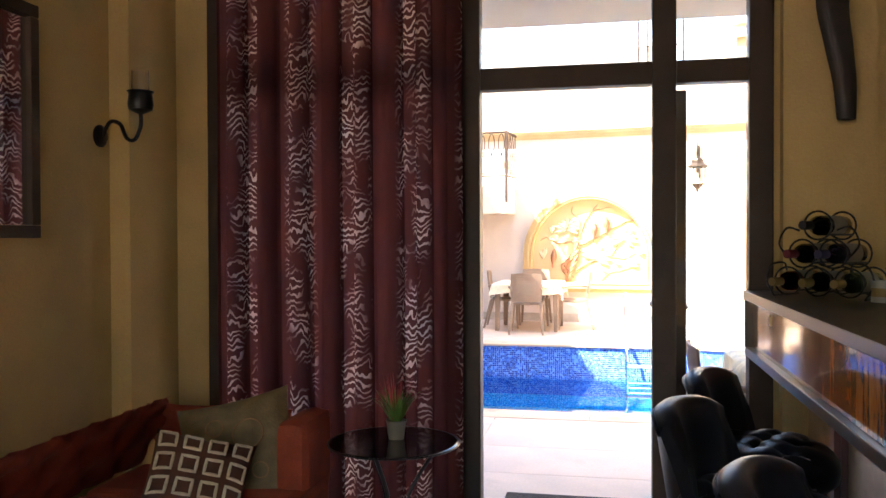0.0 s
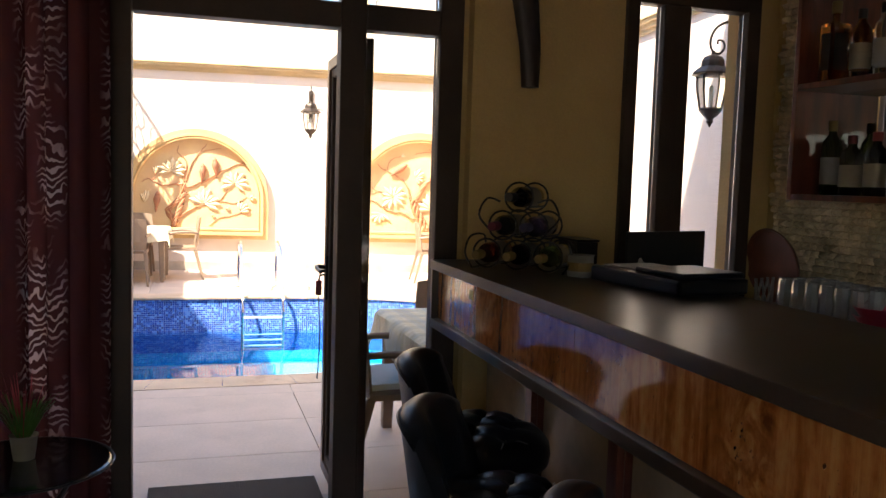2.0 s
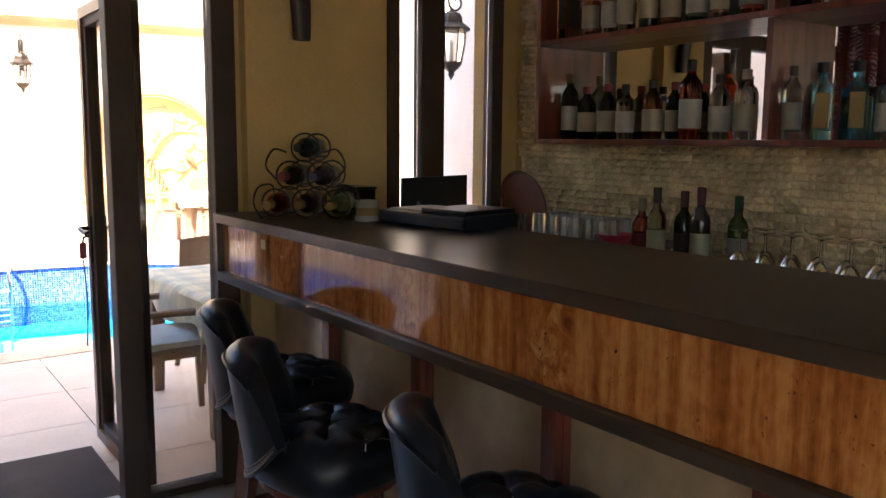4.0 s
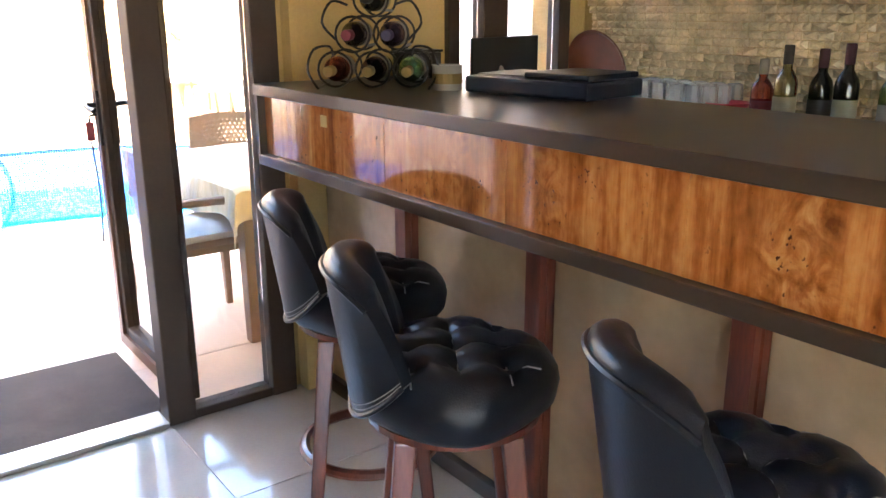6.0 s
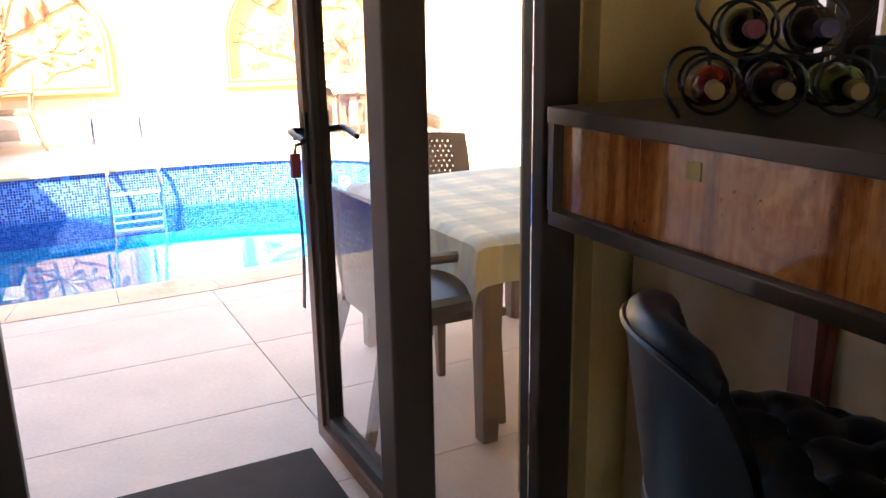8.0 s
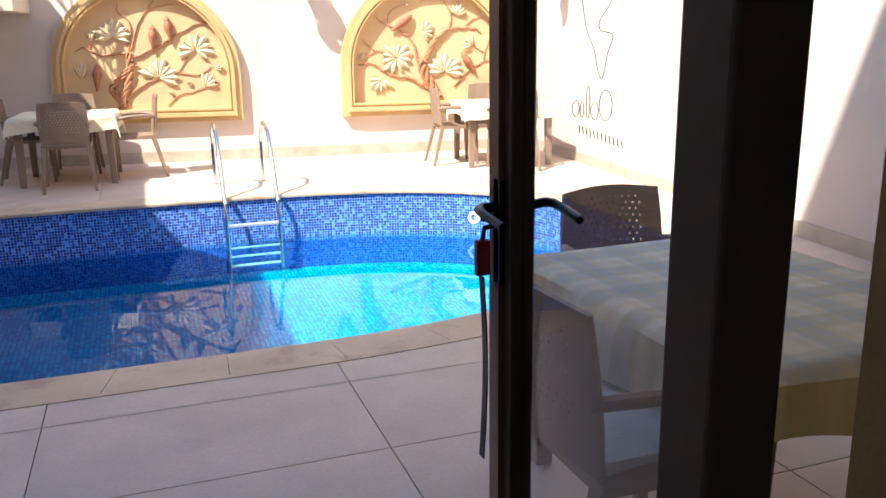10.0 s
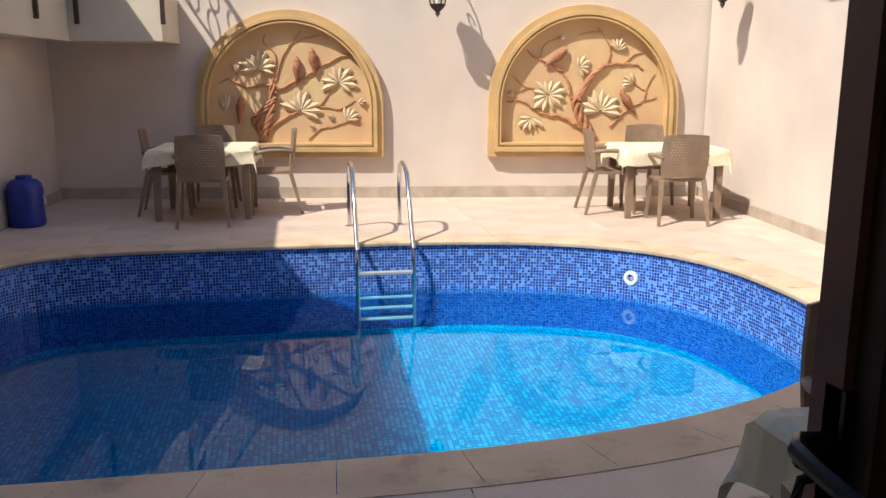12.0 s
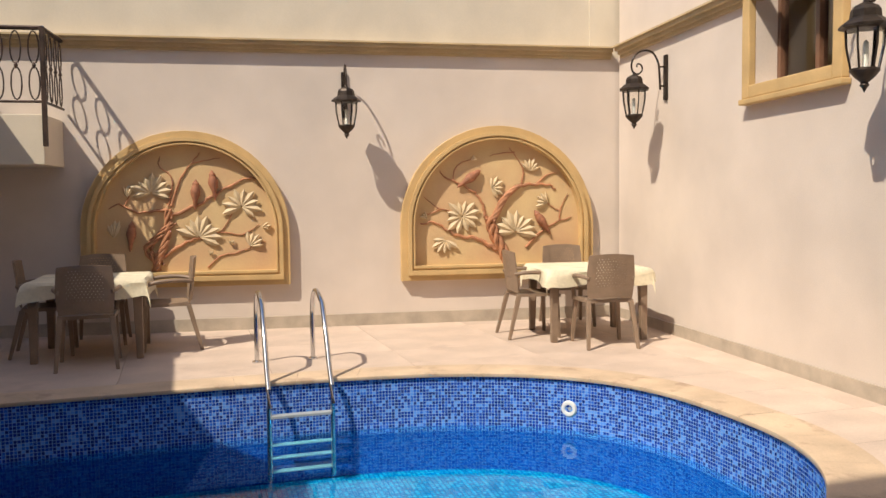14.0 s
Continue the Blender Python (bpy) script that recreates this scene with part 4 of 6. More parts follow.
checks(M_CLOTH_B, (("X", 1.6, 0.4, (0.34, 0.40, 0.40), 0.45), ("Y", 1.6, 1.0, (0.34, 0.38, 0.36), 0.4), ("X", 4.8, 2.0, (0.60, 0.50, 0.24), 0.3), ("Y", 4.8, 0.5, (0.60, 0.50, 0.24), 0.3)))
tablecloth(TB, 0.85, 1.11, 0.17, 3, "pale checked cloth on the table beside the door", M_CLOTH_B)
c0 = chair()
TALL = Matrix.Scale(1.05, 4)
c0.matrix_basis = TB @ pose(0.13, 0.68, 0, 0, 0, 180)
for x, y, r in ((-1.765, 8.6, 2), (-2.19, 9.36, -88), (-1.11, 9.26, 92), (-1.76, 9.8, 178), (2.985, 7.91, -10), (2.555, 8.67, -96), (3.24, 9.2, 170)):
    copy_thing(c0, pose(x, y, DECK, 0, 0, r) @ TALL)
copy_thing(c0, TB @ pose(-0.47, -0.18, 0, 0, 0, -90))
bm = bmesh.new()
sheet(bm, 14, 14, lambda u, v: Vector(((u - 0.5) * 0.42, (v - 0.5) * 0.42, 0.49 + 0.03 * (1 - (2 * u - 1) ** 4) * (1 - (2 * v - 1) ** 4))))
thick(bm, 0.035)
pad = part("seat_cushion", bm, M_PAD, smooth=True)
pad.matrix_basis = TB @ pose(-0.45, -0.18, 0.008, 0, 0, -90)
tagged(pad, "pale blue cushion on a garden chair", "cushion")

# blue canister and door mat
can = empty("blue_canister", pose(-3.475, 8.72, DECK, 0, 0, 15), "deep blue plastic canister with a white mark", "canister")
M_BLUE = mat("blue_plastic", (0.015, 0.03, 0.28), 0.35, vary=0.1)
bm = bmesh.new()
lathe(bm, ((0.15, 0.0), (0.165, 0.015), (0.17, 0.05), (0.162, 0.2), (0.17, 0.36), (0.155, 0.42), (0.12, 0.46), (0.08, 0.47)), 28)
part("body", bm, M_BLUE, can, smooth=True)
bm = bmesh.new()
lathe(bm, ((0.075, 0.471), (0.075, 0.5), (0.06, 0.505)), 20)
part("lid", bm, M_BLUE, can, smooth=True)
bm = bmesh.new()
tube(bm, [(0.16, -0.05, 0.3), (0.17, 0.0, 0.22), (0.16, 0.05, 0.3)], 0.012, sides=6)
part("mark", bm, M_WHITE, can, "white printed mark")

M_MAT = mat("charcoal_coir", (0.035, 0.03, 0.03), 0.95, vary=0.25, scale=6, grain=0.35, gscale=180, bump=0.9, bscale=260)
bm = bmesh.new()
box(bm, -1.15, -0.355, 0.12, 0.79, DECK + 0.001, DECK + 0.016)
tagged(part("door_mat", bm, M_MAT, bevel=0.004), "charcoal coir mat lying outside the door", "door mat")

# keys hanging in the lock
keys = empty("key_bunch", pose(-0.318, 0.775, 0.05), "keys with a red tag and black strap", "keys")
bm = bmesh.new()
tube(bm, [(0, 0, 0.975), (-0.03, 0.0, 0.97), (-0.035, 0.0, 0.945)], 0.006)
lathe(bm, ((0.018, 0.985), (0.018, 1.0)), 12, at=(-0.02, 0, 0))
part("key", bm, M_BLACK, keys)
bm = bmesh.new()
box(bm, -0.05, -0.02, -0.009, 0.009, 0.87, 0.945)
part("tag", bm, mat("red_leather", (0.22, 0.02, 0.04), 0.5), keys, "dark red tag", bevel=0.003)
bm = bmesh.new()
sheet(bm, 12, 1, lambda u, v: Vector((-0.035 + 0.012 * math.sin(3 * u), -0.012 + 0.024 * v + 0.01 * math.sin(2.5 * u), 0.868 - 0.42 * u)))
thick(bm, 0.003)
part("strap", bm, M_BLACK, keys)

# ---- bar ----
bar = empty("bar_counter", None, "long bar with travertine fascia and dark top", "bar counter")
Y0, Y1 = -4.6, -0.1
block("countertop", (-0.035, 0.62, Y0, Y1, 1.15, 1.188), M_TOP, bar, 0.004, "dark laminate counter top")
block("rail", (-0.028, 0.05, Y0, Y1, 0.914, 0.95), M_TOP, bar, 0.004)
block("core", (0.012, 0.56, Y0, Y1 - 0.002, 0.952, 1.148), M_WOOD, bar)
block("soffit", (0.052, 0.56, Y0, Y1, 0.92, 0.95), M_WOOD, bar)
block("base", (0.235, 0.56, Y0, Y1 - 0.002, 0.0, 0.918), M_WOOD, bar)
block("end_post", (-0.03, 0.012, Y1 - 0.02, Y1 + 0.002, 0.95, 1.15), M_TOP, bar)
edges = [Y1 - 0.022, -0.38, -0.86, -1.36, -1.85, -2.36, -2.86, -3.4, -4.0, Y0]
for a, b in zip(edges, edges[1:]):
    block("fascia_panel", (-0.004, 0.011, b + 0.0006, a - 0.0006, 0.952, 1.148), M_TRAV, bar, 0.0006, "polished travertine slab")
py = [-0.657 - 0.607 * k for k in range(7)]
for a, b in zip([Y1 - 0.01] + [y - 0.034 for y in py], [y + 0.034 for y in py] + [Y0]):
    if a - b > 0.05:
        block("front_panel", (0.222, 0.234, b + 0.002, a - 0.002, 0.06, 0.918), M_MARBLE, bar, 0.002, "beige marble panel")
for y in py:
    bm = bmesh.new()
    for x0, x1, h, w_ in ((0.2, 0.234, 0.88, 0.034), (0.178, 0.2, 0.84, 0.027)):
        box(bm, x0, x1, y - w_, y + w_, 0.0, h)
    vs = [bm.verts.new((0.178, y + s * 0.027, 0.84)) for s in (-1, 1)] + [bm.verts.new((0.2, y + s * 0.027, 0.88)) for s in (1, -1)]
    bm.faces.new(vs)
    part("pilaster", bm, M_WOOD, bar, "dark red wood pilaster")
block("plinth", (0.2, 0.236, Y0, Y1, 0.0, 0.058), M_TOP, bar, 0.003)
bm = bmesh.new()
box(bm, -0.0065, -0.0042, -0.548, -0.512, 1.085, 1.12)
part("sticker", bm, mat("yellow_sticker", (0.5, 0.38, 0.12), 0.5), bar, "small yellow sticker")

back = empty("back_counter", None, "dark counter along the back of the bar", "counter")
block("worktop", (1.1, XB - 0.03, -4.6, -0.02, 0.96, 1.0), M_TOP, back, 0.004)
block("body", (1.16, XB - 0.03, -4.6, -0.02, 0.0, 0.958), M_WOOD, back)
link_ = empty("end_counter", None, "low dark counter under the bar window", "counter")
block("worktop", (0.63, 1.098, -0.55, -0.02, 0.96, 1.0), M_TOP, link_, 0.004)
block("body", (0.66, 1.09, -0.5, -0.03, 0.0, 0.958), M_WOOD, link_)

# ---- stools ----
M_THREAD = mat("grey_thread", (0.26, 0.26, 0.27), 0.7)


def stool():
    """A tufted barrel-back bar stool, its back towards -y."""
    thing = empty("bar_stool", None, "black tufted leather bar stool with wooden legs", "stool", "stools along the bar")
    bm = bmesh.new()
    R, n = 0.215, 40
    tufts = [(x * 0.1, y * 0.1) for x in (-1, 0, 1) for y in (-1, 0, 1)]

    def top(x, y, rr):
        z = 0.715 + 0.03 * (1 - rr ** 4)
        for tx, ty in tufts:
            z -= 0.022 * math.exp(-((x - tx) ** 2 + (y - ty) ** 2) / 0.0006)
        for q in (-0.1, 0.0, 0.1):
            z -= 0.008 * (math.exp(-((x - q) / 0.009) ** 2) + math.exp(-((y - q) / 0.009) ** 2))
        return z
    prev = None
    c = bm.verts.new((0, 0, top(0, 0, 0)))
    for k in range(1, 16):
        rr = min(1.0, k / 12)
        ring = []
        for i in range(n):
            a = 2 * math.pi * i / n
            sq = 1.0 + 0.05 * math.cos(4 * a)
            x, y = R * rr * sq * math.cos(a), R * rr * sq * math.sin(a)
            if k <= 12:
                z = top(x, y, rr) - 0.025 * max(0, (rr - 0.8) / 0.2) ** 2
            else:
                q = (1.02, 0.99, 0.9)[k - 13]
                x, y, z = x * q, y * q, (0.66, 0.62, 0.6)[k - 13]
            ring.append(bm.verts.new((x, y, z)))
        for i in range(n):
            j = (i + 1) % n
            if prev is None:
                bm.faces.new((c, ring[i], ring[j]))
            else:
                bm.faces.new((prev[i], ring[i], ring[j], prev[j]))
        prev = ring
    bm.faces.new(prev[::-1])
    part("seat", bm, M_LEATHER, thing, smooth=True)
    bm = bmesh.new()
    for q in (-0.1, 0.0, 0.1):
        for ax in (0, 1):
            pts = []
            for k in range(13):
                s = -0.17 + 0.34 * k / 12
                x, y = (s, q) if ax == 0 else (q, s)
                pts.append((x, y, top(x, y, math.hypot(x, y) / R) - 0.001))
            tube(bm, pts, 0.0022, sides=4)
    part("stitching", bm, M_THREAD, thing, "grey seam stitching")

    def shell(u, v, inset=0.0):
        e = abs(2 * u - 1)
        a = (u - 0.5) * 2 * radians(58) * (1 - 0.15 * v * v)
        r = 0.222 + 0.022 * v - inset
        lo, hi = 0.605 + 0.12 * e ** 2.2, 0.95 - 0.055 * e ** 3
        return Vector((r * math.sin(a), -r * math.cos(a) - 0.03 * v, lo + (hi - lo) * v))
    # closed section swept round the seat, rolled at the top
    bm = bmesh.new()
    nu, loops = 28, []
    for i in range(nu + 1):
        u = i / nu
        th = 0.07 * min(1.0, 0.35 + 6 * min(u, 1 - u)) ** 0.6
        sec = [shell(u, k / 8) for k in range(8)]
        for k in range(7):
            a = math.pi * k / 6
            sec.append(shell(u, 0.93, th / 2 * (1 - math.cos(a))) + Vector((0, 0, 0.028 * math.sin(a))))
        sec += [shell(u, 1 - k / 8, th * (1 + 0.12 * math.sin(math.pi * k / 8))) for k in range(1, 9)]
        loops.append([bm.verts.new(q) for q in sec])
    for l0, l1 in zip(loops, loops[1:]):
        for k in range(len(l0)):
            q = (k + 1) % len(l0)
            bm.faces.new((l0[k], l1[k], l1[q], l0[q]))
    bm.faces.new(loops[0])
    bm.faces.new(loops[-1][::-1])
    bmesh.ops.recalc_face_normals(bm, faces=bm.faces)
    part("backrest", bm, M_LEATHER, thing, smooth=True)
    for nm, v in (("piping", 0.93), ("piping", 0.0)):
        bm = bmesh.new()
        tube(bm, [shell(u / 28, v, -0.002) for u in range(29)], 0.006, sides=6)
        part(nm, bm, M_LEATHER, thing, smooth=True)
    bm = bmesh.new()
    for du in (0.006, -0.006):
        tube(bm, [shell(u / 28, 0.06 + du * 3, -0.001) for u in range(29)], 0.0012, sides=4)
    part("seam", bm, M_THREAD, thing, "grey seam stitching")
    bm = bmesh.new()
    lathe(bm, ((0.17, 0.575), (0.19, 0.585), (0.19, 0.6)), 24)
    part("seat_board", bm, M_WOOD, thing)
    for sx in (-1, 1):
        for sy in (-1, 1):
            bm = bmesh.new()
            taper(bm, (sx * 0.165, sy * 0.165, 0.0), (sx * 0.11, sy * 0.11, 0.576), 0.034, 0.046)
            part("leg", bm, M_WOOD, thing, bevel=0.005)
    bm = bmesh.new()
    tube(bm, [(0.19 * math.cos(a), 0.19 * math.sin(a), 0.2) for a in (2 * math.pi * k / 40 for k in range(40))], 0.016, closed=True)
    part("foot_ring", bm, M_WOOD, thing, "red-brown round foot ring", smooth=True)
    return thing


st = stool()
st.matrix_basis = pose(-0.075, -0.855, FLOOR, 0, 0, 240)
copy_thing(st, pose(-0.21, -1.435, FLOOR, 0, 0, 238))
copy_thing(st, pose(-0.125, -2.1, FLOOR, 0, 0, 240))

# ---- back bar ----
shelf = empty("bottle_shelf", None, "dark wooden wall shelf with a mirrored back", "shelf")
SX0, SX1, SY0, SY1 = 1.4, XB - 0.03, -3.3, -0.45
for z in (1.485, 1.93, 2.4):
    block("shelf_board", (SX0, SX1, SY0, SY1, z - 0.012, z + 0.012), M_WOOD, shelf, 0.003)
block("side_panel", (SX0, SX1, SY1 + 0.001, SY1 + 0.026, 1.473, 2.72), M_WOOD, shelf, 0.003)
for y in (-1.62, -2.5):
    for z0, z1 in ((1.498, 1.917), (1.943, 2.387)):
        block("divider", (SX0 + 0.01, SX1, y - 0.012, y + 0.012, z0, z1), M_WOOD, shelf)
M_MIRROR = mat("mirror", (0.82, 0.82, 0.8), 0.02, 1.0, vary=0.01)
for z0, z1 in ((1.498, 1.917), (1.943, 2.387), (2.413, 2.72)):
    block("mirror_panel", (SX1 - 0.012, SX1 - 0.008, SY0 + 0.002, SY1 - 0.002, z0, z1), M_MIRROR, shelf, 0, "mirrored back")
block("shelf_back", (SX1 - 0.006, SX1, SY0, SY1, 1.473, 2.72), M_WOOD, shelf)

GLASSES = {}


def tint(col, rough=0.03):
    if col not in GLASSES:
        GLASSES[col] = glass("bottle_glass", col, rough)
    return GLASSES[col]


PAPERS = {}


def paper(col):
    if col not in PAPERS:
        PAPERS[col] = mat("label_paper", tuple(c * 0.4 for c in col), 0.6, vary=0.05, scale=20)
    return PAPERS[col]


def bottle(m, h, r, glass_col, label_col, cap_col, kind="spirit", label="", word="bottle"):
    """A bottle with shoulder, neck, cap and paper label."""
    thing = empty(word, m, label, "bottle", "bottles behind the bar")
    body = glass_col if len(glass_col) == 3 else glass_col[:3]
    bm = bmesh.new()
    if kind == "square":
        box(bm, -r, r, -r * 0.7, r * 0.7, 0, h * 0.72)
        lathe(bm, ((r * 0.35, h * 0.722), (r * 0.3, h * 0.8), (r * 0.3, h * 0.88)), 12)
    else:
        sh = 0.6 if kind == "wine" else 0.66
        lathe(bm, ((r * 0.9, 0.0), (r, 0.008), (r, h * sh), (r * 0.85, h * (sh + 0.07)), (r * 0.42, h * (sh + 0.15)), (r * 0.36, h * 0.88), (r * 0.38, h * 0.9)), 18)
    part("body", bm, tint(body), thing, smooth=kind != "square")
    bm = bmesh.new()
    z0 = h * (0.7 if kind == "wine" else 0.86) if kind != "wine" else h * 0.8
    lathe(bm, ((r * 0.43, z0), (r * 0.44, h * 0.99), (r * 0.38, h)), 14)
    part("cap", bm, paper(cap_col), thing, smooth=True)
    bm = bmesh.new()
    if kind == "square":
        box(bm, -r * 0.75, r * 0.75, -r * 0.72, -r * 0.705, h * 0.15, h * 0.6)
        box(bm, -r * 1.015, -r * 1.005, -r * 0.5, r * 0.5, h * 0.15, h * 0.6)
    else:
        lathe(bm, ((r * 1.012, h * 0.14), (r * 1.015, h * 0.15), (r * 1.015, h * (0.46 if kind == "wine" else 0.5)), (r * 1.01, h * (0.465 if kind == "wine" else 0.505))), 18, cap=False)
    part("paper_label", bm, paper(label_col), thing, smooth=kind != "square")
    return thing


rnd = random.Random(5)
CLEAR, AMBER, GREEN, DARK, BLUE_G, RED_G = (0.93, 0.96, 0.95), (0.55, 0.2, 0.04), (0.18, 0.32, 0.12), (0.03, 0.035, 0.02), (0.1, 0.5, 0.75), (0.75, 0.12, 0.05)
WHITE_P, CREAM_P, BLACK_P, GOLD_P, RED_P = (0.7, 0.69, 0.64), (0.62, 0.55, 0.4), (0.02, 0.02, 0.02), (0.45, 0.3, 0.08), (0.4, 0.03, 0.03)
kinds = [("clear", CLEAR, WHITE_P, BLACK_P, "round"), ("amber", AMBER, CREAM_P, BLACK_P, "round"), ("dark", DARK, CREAM_P, RED_P, "round"),
         ("clear", CLEAR, CREAM_P, WHITE_P, "round"), ("red", RED_G, WHITE_P, BLACK_P, "round"), ("pale blue", BLUE_G, GOLD_P, BLACK_P, "square"), ("green", GREEN, WHITE_P, GOLD_P, "round"), ("amber", AMBER, BLACK_P, GOLD_P, "square")]
lower = [6, 2, 2, 0, 1, 2, 4, 0, 3, 0, 5, 5, 0, 7, 1, 2, 0, 6, 3, 1]
upper = [7, 1, 0, 3, 2, 1, 6, 1, 4, 2, 3, 0, 1, 7, 2, 6, 1, 0]
for zz, row in ((1.498, lower), (1.943, upper)):
    y = -0.5
    for i, k in enumerate(row):
        cn, gc, lc, cc, kd = kinds[k]
        r = rnd.uniform(0.032, 0.044) if kd == "round" else 0.045
        y -= r
        if abs(y + 1.62) < r + 0.02 or abs(y + 2.5) < r + 0.02:
            y -= 2 * r + 0.02
        h = rnd.uniform(0.23, 0.32)
        if y > SY0 + 0.06:
            bottle(pose(1.5 + rnd.uniform(-0.02, 0.02), y, zz, 0, 0, rnd.uniform(0, 40)), h, r, gc, lc, cc, kd, f"{cn} glass spirit bottle on the bar shelf")
        y -= r + rnd.uniform(0.012, 0.05)
# wine bottles on the back counter
for x, y, gc, lc, cc, nm, h in ((1.36, -1.2, (0.55, 0.58, 0.3), (0.6, 0.58, 0.4), (0.05, 0.03, 0.02), "pale green", 0.31), (1.4, -1.3, DARK, BLACK_P, (0.12, 0.01, 0.02), "dark", 0.3),
                               (1.37, -1.4, DARK, (0.65, 0.66, 0.45), (0.13, 0.01, 0.03), "dark", 0.32), (1.46, -1.5, GREEN, WHITE_P, (0.02, 0.1, 0.05), "green", 0.29), (1.4, -1.09, RED_G, RED_P, CREAM_P, "red", 0.26)):
    bottle(pose(x, y, 1.0), h, 0.037, gc, lc, cc, "wine", f"{nm} glass wine bottle on the back counter", "wine_bottle")


M_TUMBLER = mat("pressed_glass", (0.86, 0.90, 0.92), 0.06, vary=0.03)
M_TUMBLER.node_tree.nodes["Principled BSDF"].inputs["Transmission Weight"].default_value = 0.72


def tumbler():
    t_ = empty("tumbler", None, "clear ribbed drinking glass upside down", "glass", "glasses on the back counter")
    bm = bmesh.new()
    lathe(bm, ((0.038, 0.0), (0.031, 0.145), (0.027, 0.148), (0.027, 0.142), (0.035, 0.002)), 10, cap=False)
    part("bowl", bm, M_TUMBLER, t_)
    return t_


def wine_glass():
    t_ = empty("wine_glass", None, "clear stemmed wine glass standing upside down", "glass", "glasses on the back counter")
    bm = bmesh.new()
    lathe(bm, ((0.03, 0.0), (0.039, 0.03), (0.036, 0.07), (0.02, 0.1), (0.005, 0.11), (0.0045, 0.175), (0.012, 0.18)), 16, cap=False)
    part("bowl", bm, M_GLASS, t_, smooth=True)
    bm = bmesh.new()
    lathe(bm, ((0.012, 0.1805), (0.034, 0.183), (0.034, 0.186), (0.004, 0.186)), 16)
    part("foot", bm, M_GLASS, t_, smooth=True)
    return t_


tb = tumbler()
tb.matrix_basis = pose(1.32, -0.56, 1.014)
n_ = 0
for i in range(3):
    for j in range(6):
        n_ += 1
        if n_ > 1:
            copy_thing(tb, pose(1.32 + 0.075 * i, -0.56 - 0.075 * j, 1.014))
wg = wine_glass()
wg.matrix_basis = pose(1.3, -1.62, 1.0)
for i in range(2):
    for j in range(7):
        if i or j:
            copy_thing(wg, pose(1.3 + 0.11 * i, -1.62 - 0.1 * j - 0.03 * i, 1.0))
tray = empty("serving_tray", pose(1.35, -0.75, 1.002), "blue plastic tray under upturned glasses", "tray")
M_TRAYB = mat("blue_tray_plastic", (0.12, 0.22, 0.38), 0.4, vary=0.08)
block("base", (-0.1, 0.2, -0.27, 0.27, 0.0, 0.01), M_TRAYB, tray, 0.002)
for d in ((-0.105, -0.1005, -0.275, 0.275, 0, 0.03), (0.2005, 0.205, -0.275, 0.275, 0, 0.03)):
    block("rim", d, M_TRAYB, tray)
bowl = empty("bowl_stack", pose(1.34, -1.0, 1.0), "stack of red plastic bowls", "bowls")
for k in range(3):
    bm = bmesh.new()
    lathe(bm, ((0.045, 0.03 * k), (0.075, 0.03 * k + 0.045), (0.08, 0.03 * k + 0.05), (0.073, 0.03 * k + 0.047), (0.042, 0.03 * k + 0.004)), 20, cap=False)
    part("bowl", bm, mat("pink_red_plastic", (0.45, 0.05, 0.09), 0.4), bowl, smooth=True)

# round tray leaning on the wall
rt = empty("round_tray", pose(1.57, -0.165, 1.166, 0, -10, 0), "round brown tray leaning on the wall", "tray")
bm = bmesh.new()
lathe(bm, ((0.0001, -0.006), (0.165, -0.006), (0.178, 0.012), (0.174, 0.016), (0.16, 0.002), (0.0001, 0.0)), 40, turn=Matrix.Rotation(-math.pi / 2, 3, "Y"), cap=False)
part("tray_disc", bm, mat("red_brown_tray", (0.17, 0.055, 0.03), 0.45, vary=0.12, scale=8), rt, smooth=True)
nap = empty("napkin_holder", pose(1.42, -0.3, 1.0, 0, 0, 20), "white lattice napkin holder", "holder")
for k in range(4):
    bm = bmesh.new()
    tube(bm, [(-0.07 + 0.045 * k, 0, 0.0), (-0.07 + 0.045 * k + (0.05 if k < 3 else 0.0), 0, 0.13)], 0.006, sides=5)
    tube(bm, [(0.07 - 0.045 * k, 0, 0.0), (0.07 - 0.045 * k - (0.05 if k < 3 else 0.0), 0, 0.13)], 0.006, sides=5)
    part("lattice_bar", bm, paper(WHITE_P), nap)

# laptop, folder, cups on and by the bar
lap = empty("laptop", pose(0.945, -0.26, 0.985, 0, 0, 17), "open black laptop seen from behind", "laptop")
block("keyboard_base", (-0.24, 0.24, -0.02, 0.24, 0.0, 0.02), M_BLACK, lap, 0.004)
bm = bmesh.new()
box(bm, -0.24, 0.24, -0.012, 0.0, 0.02, 0.34)
part("screen_lid", bm, mat("dark_grey_lid", (0.02, 0.022, 0.025), 0.45, vary=0.1), lap, bevel=0.005)
fol = empty("menu_folder", pose(0.47, -0.93, 1.188, 0, 0, 8), "black leather folder with papers lying on it", "folder")
block("cover", (-0.12, 0.15, -0.28, 0.16, 0.001, 0.05), M_LEATHER, fol, 0.01)
block("paper_sheet", (-0.08, 0.12, -0.05, 0.14, 0.051, 0.056), paper(WHITE_P), fol)
block("cover_flap", (-0.1, 0.14, -0.27, -0.05, 0.051, 0.068), M_LEATHER, fol, 0.006)
tis = empty("paper_napkin", pose(0.62, -0.62, 1.188), "crumpled white paper napkin", "napkin")
bm = bmesh.new()
